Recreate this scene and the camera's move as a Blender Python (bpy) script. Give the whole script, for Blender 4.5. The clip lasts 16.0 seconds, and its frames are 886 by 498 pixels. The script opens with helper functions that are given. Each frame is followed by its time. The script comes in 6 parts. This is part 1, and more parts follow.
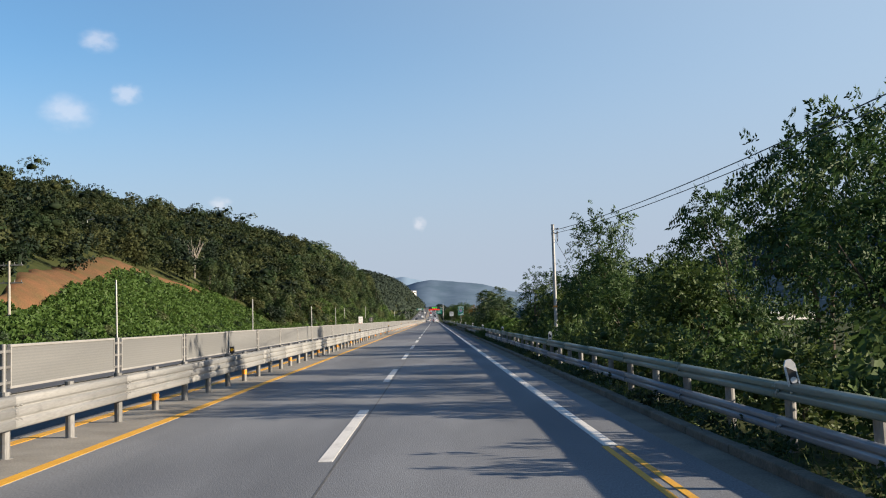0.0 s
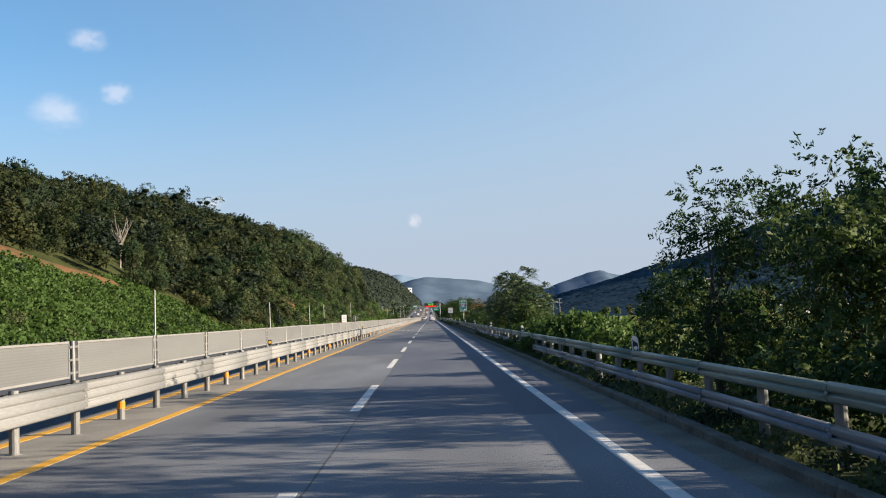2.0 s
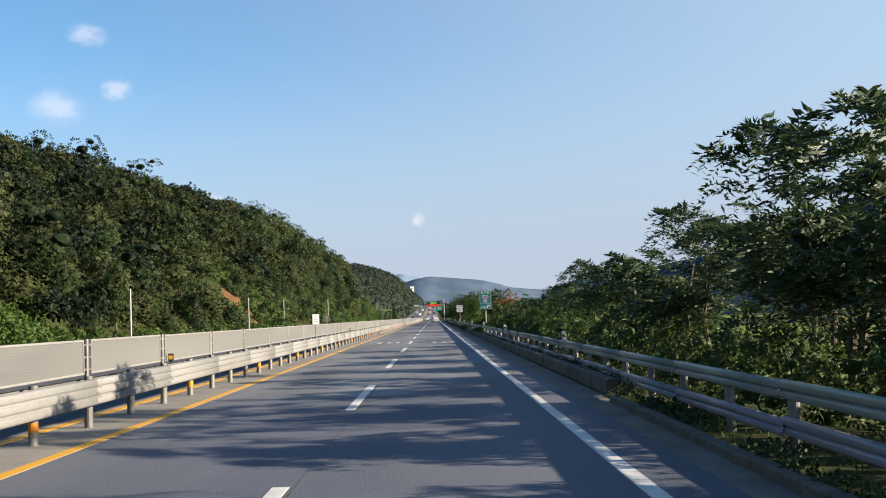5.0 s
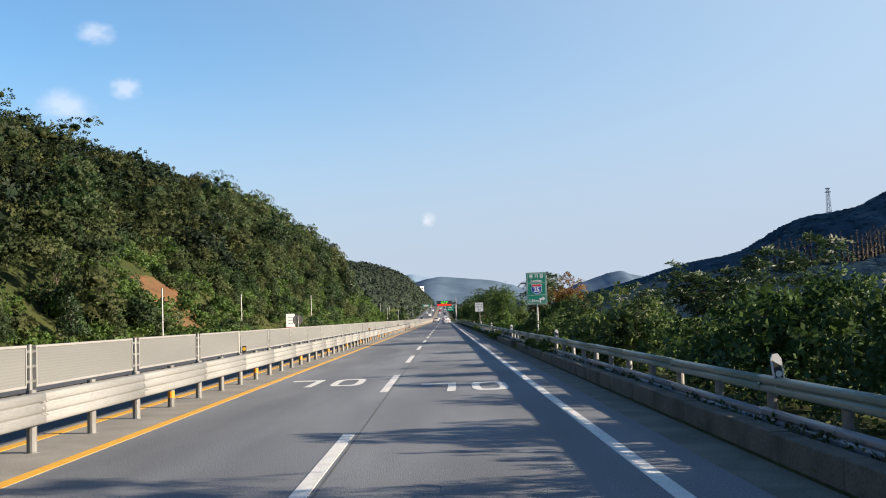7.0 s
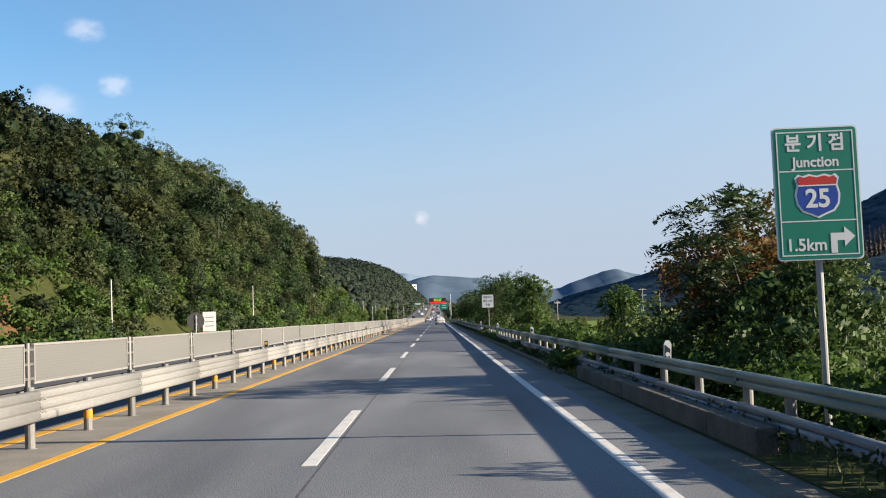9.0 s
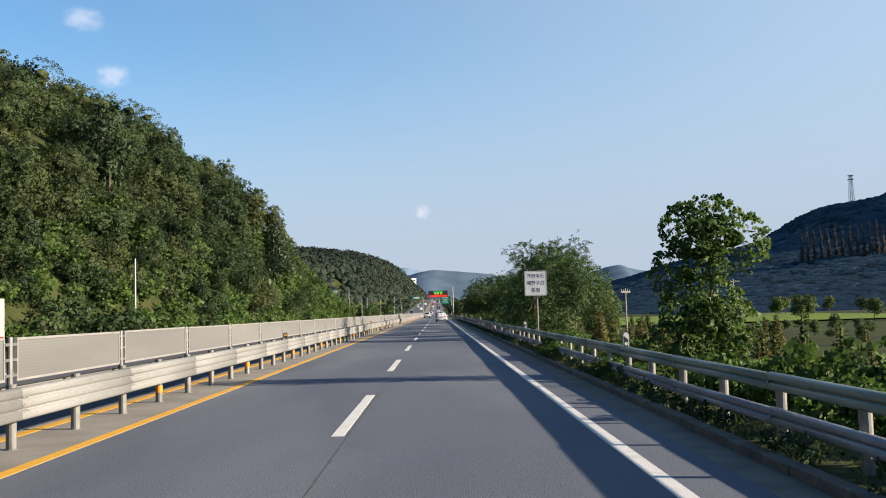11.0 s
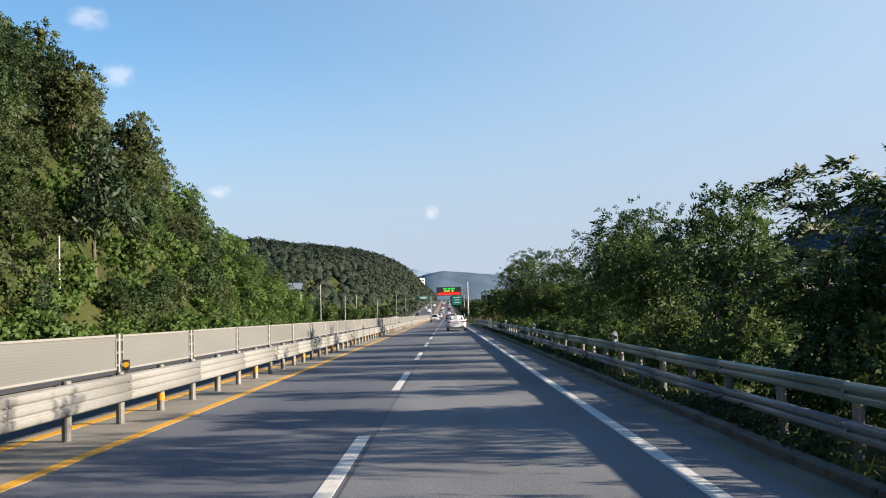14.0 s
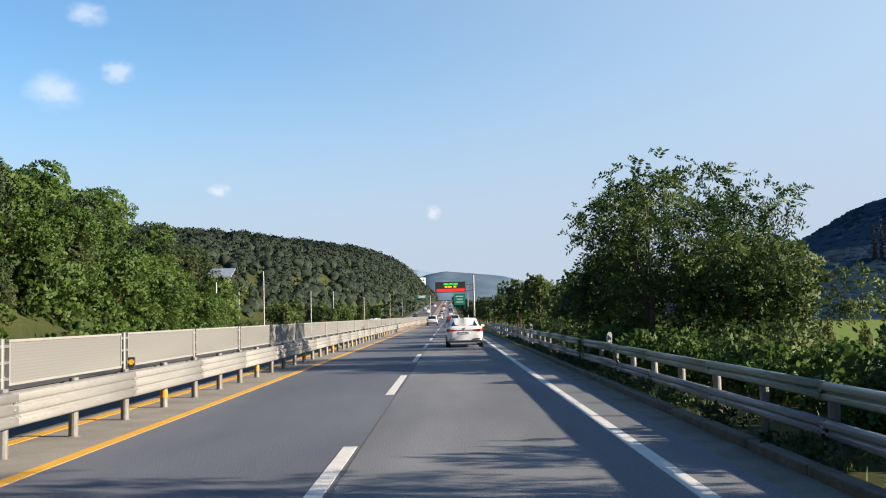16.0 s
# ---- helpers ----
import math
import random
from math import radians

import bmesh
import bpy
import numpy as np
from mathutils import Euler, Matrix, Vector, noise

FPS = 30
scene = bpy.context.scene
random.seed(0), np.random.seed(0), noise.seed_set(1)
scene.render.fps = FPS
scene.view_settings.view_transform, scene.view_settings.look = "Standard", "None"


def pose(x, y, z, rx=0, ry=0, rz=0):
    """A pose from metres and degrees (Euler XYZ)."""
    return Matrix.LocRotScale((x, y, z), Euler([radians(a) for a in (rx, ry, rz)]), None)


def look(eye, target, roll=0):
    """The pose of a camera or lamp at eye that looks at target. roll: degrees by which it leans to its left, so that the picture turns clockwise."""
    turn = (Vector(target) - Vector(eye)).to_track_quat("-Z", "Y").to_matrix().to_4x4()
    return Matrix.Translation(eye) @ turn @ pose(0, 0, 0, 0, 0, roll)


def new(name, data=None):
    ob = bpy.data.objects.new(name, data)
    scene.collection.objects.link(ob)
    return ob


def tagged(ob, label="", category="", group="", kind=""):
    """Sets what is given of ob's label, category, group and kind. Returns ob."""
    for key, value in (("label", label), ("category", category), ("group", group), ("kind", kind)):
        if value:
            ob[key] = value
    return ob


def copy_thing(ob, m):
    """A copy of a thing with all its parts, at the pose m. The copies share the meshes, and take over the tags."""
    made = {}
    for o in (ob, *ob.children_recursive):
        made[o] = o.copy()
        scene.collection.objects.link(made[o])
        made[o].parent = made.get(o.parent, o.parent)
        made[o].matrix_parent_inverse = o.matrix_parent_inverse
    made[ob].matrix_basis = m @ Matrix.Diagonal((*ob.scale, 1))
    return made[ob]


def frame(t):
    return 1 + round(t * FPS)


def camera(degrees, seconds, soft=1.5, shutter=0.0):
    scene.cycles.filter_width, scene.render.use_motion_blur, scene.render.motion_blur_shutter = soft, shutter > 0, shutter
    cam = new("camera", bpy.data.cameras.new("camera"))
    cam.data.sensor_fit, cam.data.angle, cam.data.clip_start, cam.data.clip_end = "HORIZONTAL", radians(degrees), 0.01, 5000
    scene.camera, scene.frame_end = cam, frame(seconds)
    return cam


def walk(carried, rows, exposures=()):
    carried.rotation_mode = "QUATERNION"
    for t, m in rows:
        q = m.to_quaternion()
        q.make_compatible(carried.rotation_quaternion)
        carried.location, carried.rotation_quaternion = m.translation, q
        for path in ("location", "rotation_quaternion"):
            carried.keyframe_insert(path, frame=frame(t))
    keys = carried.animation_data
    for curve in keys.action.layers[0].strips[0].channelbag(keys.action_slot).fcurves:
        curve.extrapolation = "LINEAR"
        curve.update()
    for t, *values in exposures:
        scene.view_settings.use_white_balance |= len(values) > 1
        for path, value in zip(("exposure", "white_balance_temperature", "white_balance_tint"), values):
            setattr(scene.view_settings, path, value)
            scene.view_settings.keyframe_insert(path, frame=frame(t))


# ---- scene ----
cam = camera(46.9, 16.0, soft=1.1)
EXPOSURES = [(0.0, 1.32), (1.0, 1.42), (2.0, 1.38), (3.5, 1.42), (7.0, 1.53), (9.0, 1.46), (12.5, 1.44), (14.5, 1.54), (16.0, 1.54)]
# seconds, x, y, z, yaw, pitch, roll
PATH = [
    (0.0, -0.448, -0.09, 1.614, -0.50, 3.90, 1.59),
    (0.5, -0.421, 9.63, 1.623, -0.40, 3.73, 1.61),
    (1.0, -0.403, 19.36, 1.613, -0.46, 3.58, 2.04),
    (1.5, -0.385, 29.11, 1.582, -0.55, 3.68, 2.37),
    (2.0, -0.360, 38.89, 1.596, -0.70, 3.75, 2.33),
    (2.5, -0.321, 48.76, 1.605, -0.85, 3.52, 2.20),
    (3.0, -0.281, 58.64, 1.589, -0.93, 3.40, 2.34),
    (3.5, -0.243, 68.53, 1.598, -0.91, 3.52, 2.13),
    (4.0, -0.212, 78.46, 1.616, -0.82, 3.63, 1.73),
    (4.5, -0.187, 88.46, 1.605, -0.73, 3.72, 1.98),
    (7.0, -0.339, 138.86, 1.616, 0.06, 3.84, 1.96),
    (7.5, -0.325, 149.10, 1.617, -0.02, 3.79, 2.27),
    (8.0, -0.304, 159.48, 1.609, -0.09, 3.72, 2.34),
    (8.5, -0.282, 169.90, 1.611, -0.15, 3.89, 1.96),
    (9.0, -0.261, 180.37, 1.603, -0.31, 3.78, 2.09),
    (11.5, -0.428, 234.03, 1.615, -0.30, 3.51, 1.60),
    (12.0, -0.484, 244.96, 1.598, -0.20, 3.62, 1.83),
    (12.5, -0.526, 256.00, 1.598, -0.07, 3.56, 1.97),
    (13.0, -0.553, 267.11, 1.585, 0.14, 3.50, 2.08),
    (13.5, -0.568, 278.35, 1.585, 0.29, 3.65, 1.93),
    (14.0, -0.577, 289.70, 1.609, 0.25, 3.65, 1.74),
    (14.5, -0.578, 301.14, 1.624, 0.27, 3.52, 1.41),
    (15.0, -0.558, 312.71, 1.601, 0.32, 3.50, 1.38),
    (15.5, -0.524, 324.29, 1.617, 0.42, 3.54, 1.43),
    (16.0, -0.490, 335.82, 1.595, 0.34, 3.72, 1.43),
]
walk(cam, [(t, pose(x, y, z, 90 + pitch, roll, yaw)) for t, x, y, z, yaw, pitch, roll in PATH], EXPOSURES)

# ---- light ----
SUN_ELEV, SUN_AZ = radians(18.5), radians(-10)   # azimuth from +x towards +y
world = bpy.data.worlds.new("sky")
scene.world = world
world.use_nodes = True
wn, wl = world.node_tree.nodes, world.node_tree.links
sky = wn.new("ShaderNodeTexSky")
sky.sky_type, sky.sun_disc = "NISHITA", False
sky.sun_elevation, sky.sun_rotation = SUN_ELEV, radians(90) - SUN_AZ
sky.air_density, sky.dust_density, sky.ozone_density = 1.0, 0.2, 6.0
wn["Background"].inputs["Strength"].default_value = 0.082


def sky_mix(a, b, amount, mode="MIX"):
    node = wn.new("ShaderNodeMix")
    node.data_type, node.blend_type = "RGBA", mode
    for socket, value in ((0, amount), (6, a), (7, b)):
        if isinstance(value, (float, tuple)):
            node.inputs[socket].default_value = value
        else:
            wl.new(value, node.inputs[socket])
    return node.outputs[2]


def sky_range(value, a, b, c, d):
    node = wn.new("ShaderNodeMapRange")
    node.interpolation_type = "SMOOTHSTEP"
    for i, v in enumerate((a, b, c, d)):
        node.inputs[i + 1].default_value = v
    wl.new(value, node.inputs[0])
    return node.outputs[0]


# summer haze: paler towards the sun, lavender towards the horizon
way = wn.new("ShaderNodeTexCoord")
split = wn.new("ShaderNodeSeparateXYZ")
wl.new(way.outputs["Generated"], split.inputs[0])
sunward = sky_range(split.outputs["X"], -0.5, 0.75, 0.0, 0.85)
sunward_low = wn.new("ShaderNodeMath")
sunward_low.operation = "MULTIPLY"
wl.new(sunward, sunward_low.inputs[0])
wl.new(sky_range(split.outputs["Z"], 0.32, 0.7, 1.0, 0.0), sunward_low.inputs[1])
low = sky_range(split.outputs["Z"], 0.03, 0.27, 0.92, 0.0)
deep_sky = sky_mix(sky.outputs[0], (1.0, 1.0, 0.88, 1.0), 1.0, "MULTIPLY")
pale_sky = sky_mix(deep_sky, (2.54, 3.13, 3.82, 1.0), sunward_low.outputs[0])
wl.new(sky_mix(pale_sky, (2.27, 2.61, 3.22, 1.0), low), wn["Background"].inputs["Color"])
sun_data = bpy.data.lights.new("sun", "SUN")
sun_data.energy, sun_data.angle, sun_data.color = 5.0, radians(0.6), (1.0, 0.84, 0.64)
sun = new("sun", sun_data)
sun_dir = Vector((math.cos(SUN_ELEV) * math.cos(SUN_AZ), math.cos(SUN_ELEV) * math.sin(SUN_AZ), math.sin(SUN_ELEV)))
sun.matrix_world = Matrix.Translation((60, 0, 60)) @ sun_dir.to_track_quat("Z", "Y").to_matrix().to_4x4()


# ---- materials ----
def material(name, colour, rough=0.6, metal=0.0, second=None, scale=4.0, fine=0.0, bump=0.0, bump_scale=60.0, spec=0.5, object_vary=0.0, stretch=(1, 1, 1), leaf=False, through_light=0.0, emit=0.0, contrast=(0.35, 0.68), third=None, third_scale=0.3, clear=0.0, stripes=0.0, patches=0.0):
    """Principled material: two or three colours mixed by noise, fine grain and bump in world-size coordinates."""
    m = bpy.data.materials.new(name)
    m.use_nodes = True
    n, l = m.node_tree.nodes, m.node_tree.links
    p = n["Principled BSDF"]
    p.inputs["Roughness"].default_value, p.inputs["Metallic"].default_value = rough, metal
    p.inputs["Specular IOR Level"].default_value = spec
    p.inputs["Coat Weight"].default_value = clear
    geo = n.new("ShaderNodeNewGeometry")
    mapping = n.new("ShaderNodeMapping")
    mapping.inputs["Scale"].default_value = stretch
    l.new(geo.outputs["Position"], mapping.inputs["Vector"])
    colour_out = None

    def rgb(c):
        node = n.new("ShaderNodeRGB")
        node.outputs[0].default_value = (*c, 1)
        return node.outputs[0]

    def mix(a, b, fac, blend="MIX"):
        node = n.new("ShaderNodeMix")
        node.data_type, node.blend_type = "RGBA", blend
        l.new(a, node.inputs[6])
        l.new(b, node.inputs[7])
        if isinstance(fac, float):
            node.inputs[0].default_value = fac
        else:
            l.new(fac, node.inputs[0])
        return node.outputs[2]

    def noise_fac(s, lo, hi, detail=4.0):
        t = n.new("ShaderNodeTexNoise")
        t.inputs["Scale"].default_value, t.inputs["Detail"].default_value = s, detail
        l.new(mapping.outputs[0], t.inputs["Vector"])
        r = n.new("ShaderNodeMapRange")
        r.inputs["From Min"].default_value, r.inputs["From Max"].default_value = lo, hi
        l.new(t.outputs["Fac"], r.inputs["Value"])
        return r.outputs[0]

    colour_out = rgb(colour)
    if leaf:
        r = n.new("ShaderNodeMapRange")
        l.new(geo.outputs["Random Per Island"], r.inputs["Value"])
        colour_out = mix(colour_out, rgb(second), r.outputs[0])
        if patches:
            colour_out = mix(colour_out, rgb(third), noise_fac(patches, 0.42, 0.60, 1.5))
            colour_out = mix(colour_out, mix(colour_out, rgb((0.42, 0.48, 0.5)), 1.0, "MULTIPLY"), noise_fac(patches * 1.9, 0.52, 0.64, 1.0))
        elif third:
            info = n.new("ShaderNodeObjectInfo")
            colour_out = mix(colour_out, rgb(third), info.outputs["Random"])
    elif second:
        colour_out = mix(colour_out, rgb(second), noise_fac(scale, *contrast))
        if third:
            colour_out = mix(colour_out, rgb(third), noise_fac(third_scale, 0.45, 0.7))
    if fine:
        grain = noise_fac(bump_scale, 0.3, 0.7, 2.0)
        dark = mix(colour_out, rgb((0.25, 0.25, 0.25)), fine, "MULTIPLY")
        colour_out = mix(dark, colour_out, grain)
    if stripes:
        wave = n.new("ShaderNodeTexWave")
        wave.bands_direction = "Z"
        wave.inputs["Scale"].default_value, wave.inputs["Distortion"].default_value = stripes / 3.14, 0.3
        l.new(geo.outputs["Position"], wave.inputs["Vector"])
        colour_out = mix(mix(colour_out, rgb((0.87, 0.87, 0.87)), 1.0, "MULTIPLY"), colour_out, wave.outputs["Fac"])
    if object_vary:
        info = n.new("ShaderNodeObjectInfo")
        hsv = n.new("ShaderNodeHueSaturation")
        r = n.new("ShaderNodeMapRange")
        r.inputs["To Min"].default_value, r.inputs["To Max"].default_value = 1 - object_vary, 1 + object_vary
        l.new(info.outputs["Random"], r.inputs["Value"])
        l.new(r.outputs[0], hsv.inputs["Value"])
        l.new(colour_out, hsv.inputs["Color"])
        colour_out = hsv.outputs[0]
    l.new(colour_out, p.inputs["Base Color"])
    if emit:
        l.new(colour_out, p.inputs["Emission Color"])
        p.inputs["Emission Strength"].default_value = emit
    if bump:
        t = n.new("ShaderNodeTexNoise")
        t.inputs["Scale"].default_value = bump_scale
        l.new(mapping.outputs[0], t.inputs["Vector"])
        b = n.new("ShaderNodeBump")
        b.inputs["Strength"].default_value, b.inputs["Distance"].default_value = bump, 0.01
        l.new(t.outputs["Fac"], b.inputs["Height"])
        l.new(b.outputs[0], p.inputs["Normal"])
    if through_light:
        tr = n.new("ShaderNodeBsdfTranslucent")
        l.new(colour_out, tr.inputs["Color"])
        mx = n.new("ShaderNodeMixShader")
        mx.inputs[0].default_value = through_light
        l.new(p.outputs[0], mx.inputs[1])
        l.new(tr.outputs[0], mx.inputs[2])
        l.new(mx.outputs[0], n["Material Output"].inputs["Surface"])
    return m


ASPHALT = material("asphalt", (0.1528, 0.1639, 0.1851), 0.85, second=(0.2147, 0.2286, 0.2497), scale=0.7, fine=0.55, bump=0.35, bump_scale=85, spec=0.3, stretch=(1, 0.16, 1), third=(0.1104, 0.1193, 0.1363), third_scale=0.4)
GUTTER = material("dirty_gutter_concrete", (0.1552, 0.1403, 0.1127), 0.9, second=(0.2185, 0.1978, 0.161), scale=1.5, fine=0.5, bump=0.5, bump_scale=35, spec=0.3, third=(0.1012, 0.0966, 0.0828), third_scale=0.8)
ASPHALT_NEW = material("newer_asphalt", (0.0915, 0.1044, 0.1368), 0.85, second=(0.1119, 0.1253, 0.1597), scale=0.6, fine=0.55, bump=0.35, bump_scale=85, spec=0.3, stretch=(1, 0.2, 1), third=(0.1438, 0.1566, 0.1879), third_scale=0.35)
# opposite carriageway: darker base colour than the nearer lanes
ASPHALT_DARK = material("dark_asphalt", (0.0778, 0.081, 0.0913), 0.85, second=(0.1066, 0.111, 0.1221), scale=0.4, fine=0.5, bump=0.5, bump_scale=45, spec=0.3, stretch=(1, 0.2, 1))
CONCRETE = material("concrete", (0.2394, 0.2257, 0.2021), 0.85, second=(0.2934, 0.2794, 0.25), scale=1.2, fine=0.45, bump=0.35, bump_scale=40, spec=0.3, third=(0.1935, 0.182, 0.1636), third_scale=0.7)
KERB_STONE = material("kerb_concrete", (0.121, 0.109, 0.091), 0.9, second=(0.162, 0.145, 0.118), scale=2.5, fine=0.5, bump=0.5, bump_scale=30, spec=0.3, third=(0.075, 0.071, 0.055), third_scale=1.4)
WHITE_LINE = material("white_road_paint", (0.624, 0.616, 0.592), 0.7, second=(0.48, 0.472, 0.456), scale=3.0, fine=0.35, bump=0.3, bump_scale=50, contrast=(0.5, 0.75))
YELLOW_LINE = material("yellow_road_paint", (0.671, 0.351, 0.016), 0.7, second=(0.593, 0.296, 0.016), scale=3.0, fine=0.35, bump=0.3, bump_scale=50)
TAR = material("tar_seam", (0.045, 0.045, 0.047), 0.8, second=(0.08, 0.08, 0.08), scale=6)
STEEL_RAIL = material("weathered_galvanised_rail", (0.2034, 0.2075, 0.2087), 0.65, 0.0, second=(0.162, 0.1647, 0.1626), scale=1.6, fine=0.25, bump_scale=25, bump=0.05, stretch=(1, 0.25, 2), third=(0.2295, 0.2339, 0.2341), third_scale=0.5)
STEEL_POST = material("galvanised_post", (0.2145, 0.2176, 0.2205), 0.5, 0.4, second=(0.1635, 0.1632, 0.1593), scale=5, fine=0.3, bump_scale=30, stretch=(1, 1, 0.4), object_vary=0.15)
GREEN_RAIL = material("greenish_galvanised_rail", (0.212, 0.259, 0.221), 0.45, 0.3, second=(0.153, 0.196, 0.17), scale=2, fine=0.25, bump_scale=25, stretch=(1, 0.25, 2))
BLUE_RAIL = material("grey_galvanised_rail", (0.225, 0.248, 0.284), 0.45, 0.35, second=(0.162, 0.184, 0.221), scale=2, fine=0.25, bump_scale=25, stretch=(1, 0.25, 2))
SCREEN = material("dusty_screen_mesh", (0.1404, 0.1447, 0.1457), 0.75, second=(0.1116, 0.1156, 0.1175), scale=0.8, fine=0.2, bump=0.3, bump_scale=60, stretch=(1, 0.3, 3), object_vary=0.05, third=(0.1566, 0.1611, 0.1579), stripes=24.0, third_scale=0.4)
FRAME_WHITE = material("pale_frame_paint", (0.223, 0.2215, 0.2174), 0.55, second=(0.1908, 0.1885, 0.1842), scale=3)
DARK_STEEL = material("dark_steel", (0.10, 0.10, 0.10), 0.5, 0.6, second=(0.16, 0.15, 0.14), scale=6)
ORANGE = material("orange_reflective_band", (0.637, 0.255, 0.017), 0.4, second=(0.51, 0.187, 0.017), scale=8)
AMBER = material("amber_reflector", (0.81, 0.432, 0.018), 0.25, second=(0.72, 0.36, 0.018), scale=30)
BLACK_PLASTIC = material("black_plastic", (0.02, 0.02, 0.022), 0.45, second=(0.035, 0.035, 0.035), scale=8)
WHITE_PLASTIC = material("white_plastic", (0.646, 0.646, 0.646), 0.4, second=(0.561, 0.561, 0.544), scale=6)
POLE_STEEL = material("pole_steel", (0.324, 0.331, 0.338), 0.45, 0.4, second=(0.259, 0.266, 0.274), scale=3, stretch=(1, 1, 0.3))
POLE_CONCRETE = material("pole_concrete", (0.331, 0.31, 0.274), 0.85, second=(0.274, 0.259, 0.23), scale=2, fine=0.3, bump_scale=40)
SIGN_GREEN = material("sign_green", (0., 0.18, 0.122), 0.4, second=(0., 0.158, 0.108), scale=2)
SIGN_WHITE = material("sign_white", (0.686, 0.695, 0.704), 0.4, second=(0.616, 0.625, 0.634), scale=2)
SIGN_RED = material("sign_red", (0.495, 0.027, 0.018), 0.4, second=(0.432, 0.027, 0.018), scale=4)
SIGN_BLUE = material("sign_blue", (0.009, 0.054, 0.342), 0.4, second=(0.009, 0.045, 0.288), scale=4)
INK = material("sign_ink", (0.02, 0.025, 0.05), 0.5, second=(0.03, 0.035, 0.06), scale=5)
LED_RED = material("led_red", (0.9, 0.03, 0.01), 0.5, emit=0.27)
LED_GREEN = material("led_green", (0.03, 0.7, 0.08), 0.5, emit=0.27)
LED_YELLOW = material("led_yellow", (0.9, 0.55, 0.02), 0.5, emit=0.27)
BARK = material("bark", (0.075, 0.06, 0.045), 0.9, second=(0.12, 0.098, 0.075), scale=6, fine=0.5, bump=0.6, bump_scale=30, stretch=(1, 1, 0.3))
PALE_BARK = material("pale_dead_bark", (0.34, 0.31, 0.27), 0.9, second=(0.24, 0.21, 0.18), scale=4, fine=0.4, bump=0.4, bump_scale=30)
LEAF_LOCUST = material("locust_leaf", (0.0183, 0.0445, 0.0131), 0.6, second=(0.039, 0.0771, 0.0219), leaf=True, third=(0.044, 0.0771, 0.0219), through_light=0.26, spec=0.2)
LEAF_SUMAC = material("sumac_leaf", (0.0184, 0.039, 0.0153), 0.5, second=(0.0306, 0.0579, 0.0206), leaf=True, third=(0.0367, 0.0629, 0.0214), through_light=0.26, spec=0.3)
LEAF_BROAD = material("broad_leaf", (0.0243, 0.0542, 0.0145), 0.58, second=(0.0534, 0.0948, 0.0262), leaf=True, third=(0.0652, 0.0948, 0.0253), through_light=0.28, spec=0.22)
LEAF_RUST = material("rusty_leaf", (0.086, 0.072, 0.018), 0.6, second=(0.173, 0.079, 0.029), leaf=True, third=(0.094, 0.094, 0.022), through_light=0.4, spec=0.2)
LEAF_VINE = material("vine_leaf", (0.0387, 0.0794, 0.0167), 0.55, second=(0.0774, 0.1261, 0.0304), leaf=True, third=(0.0639, 0.115, 0.0262), through_light=0.4, spec=0.22)
LEAF_HILL = material("hill_tree_leaf", (0.025, 0.049, 0.015), 0.58, second=(0.053, 0.092, 0.025), leaf=True, third=(0.071, 0.099, 0.029), through_light=0.32, spec=0.2)
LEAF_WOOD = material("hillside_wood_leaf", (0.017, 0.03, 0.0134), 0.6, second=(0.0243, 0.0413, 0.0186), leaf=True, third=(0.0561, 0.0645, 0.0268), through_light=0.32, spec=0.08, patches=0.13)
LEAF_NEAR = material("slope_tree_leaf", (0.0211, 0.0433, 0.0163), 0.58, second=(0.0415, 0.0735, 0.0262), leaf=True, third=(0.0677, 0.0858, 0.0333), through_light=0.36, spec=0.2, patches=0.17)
LEAF_HILL_DARK = material("dark_hill_tree_leaf", (0.0098, 0.0185, 0.012), 0.5, second=(0.0213, 0.0319, 0.0193), leaf=True, through_light=0.2, spec=0.08)
LEAF_PINE = material("pine_needle", (0.014, 0.03, 0.013), 0.55, second=(0.029, 0.053, 0.019), leaf=True, third=(0.02, 0.038, 0.016), through_light=0.15, spec=0.25)
LEAF_REDWOOD = material("redwood_needle", (0.07, 0.077, 0.021), 0.6, second=(0.112, 0.084, 0.028), leaf=True, third=(0.063, 0.091, 0.021), through_light=0.25, spec=0.2)
DRY_GRASS = material("dry_grass", (0.05, 0.083, 0.015), 0.6, second=(0.109, 0.143, 0.038), leaf=True, through_light=0.3, spec=0.3)
GROUND = material("ground", (0.036, 0.047, 0.016), 0.95, second=(0.061, 0.068, 0.023), scale=0.25, fine=0.5, bump=0.6, bump_scale=6, spec=0.1, third=(0.032, 0.043, 0.014), third_scale=0.03)
FIELD = material("rice_field", (0.147, 0.196, 0.032), 0.9, second=(0.116, 0.182, 0.032), scale=0.15, fine=0.3, bump=0.5, bump_scale=8, spec=0.1)
RED_SOIL = material("bare_red_soil", (0.161, 0.081, 0.042), 0.95, second=(0.112, 0.07, 0.035), scale=0.6, fine=0.5, bump=0.8, bump_scale=8, spec=0.1, third=(0.098, 0.077, 0.035), third_scale=0.25)
# rusty conifers, their colour greyed to stand for distance haze
LEAF_ROW = material("hazed_rusty_conifer", (0.047, 0.045, 0.04), 0.7, second=(0.058, 0.05, 0.042), leaf=True, third=(0.064, 0.048, 0.04), through_light=0.15, spec=0.05)
# mountain woods: side shade and blue distance haze are put into the colour
WOODS_SHADE = material("shaded_hazy_woodland", (0.0238, 0.0488, 0.0756), 0.8, second=(0.0256, 0.0519, 0.0776), leaf=True, third=(0.0311, 0.0583, 0.0776), spec=0.1, patches=0.03)
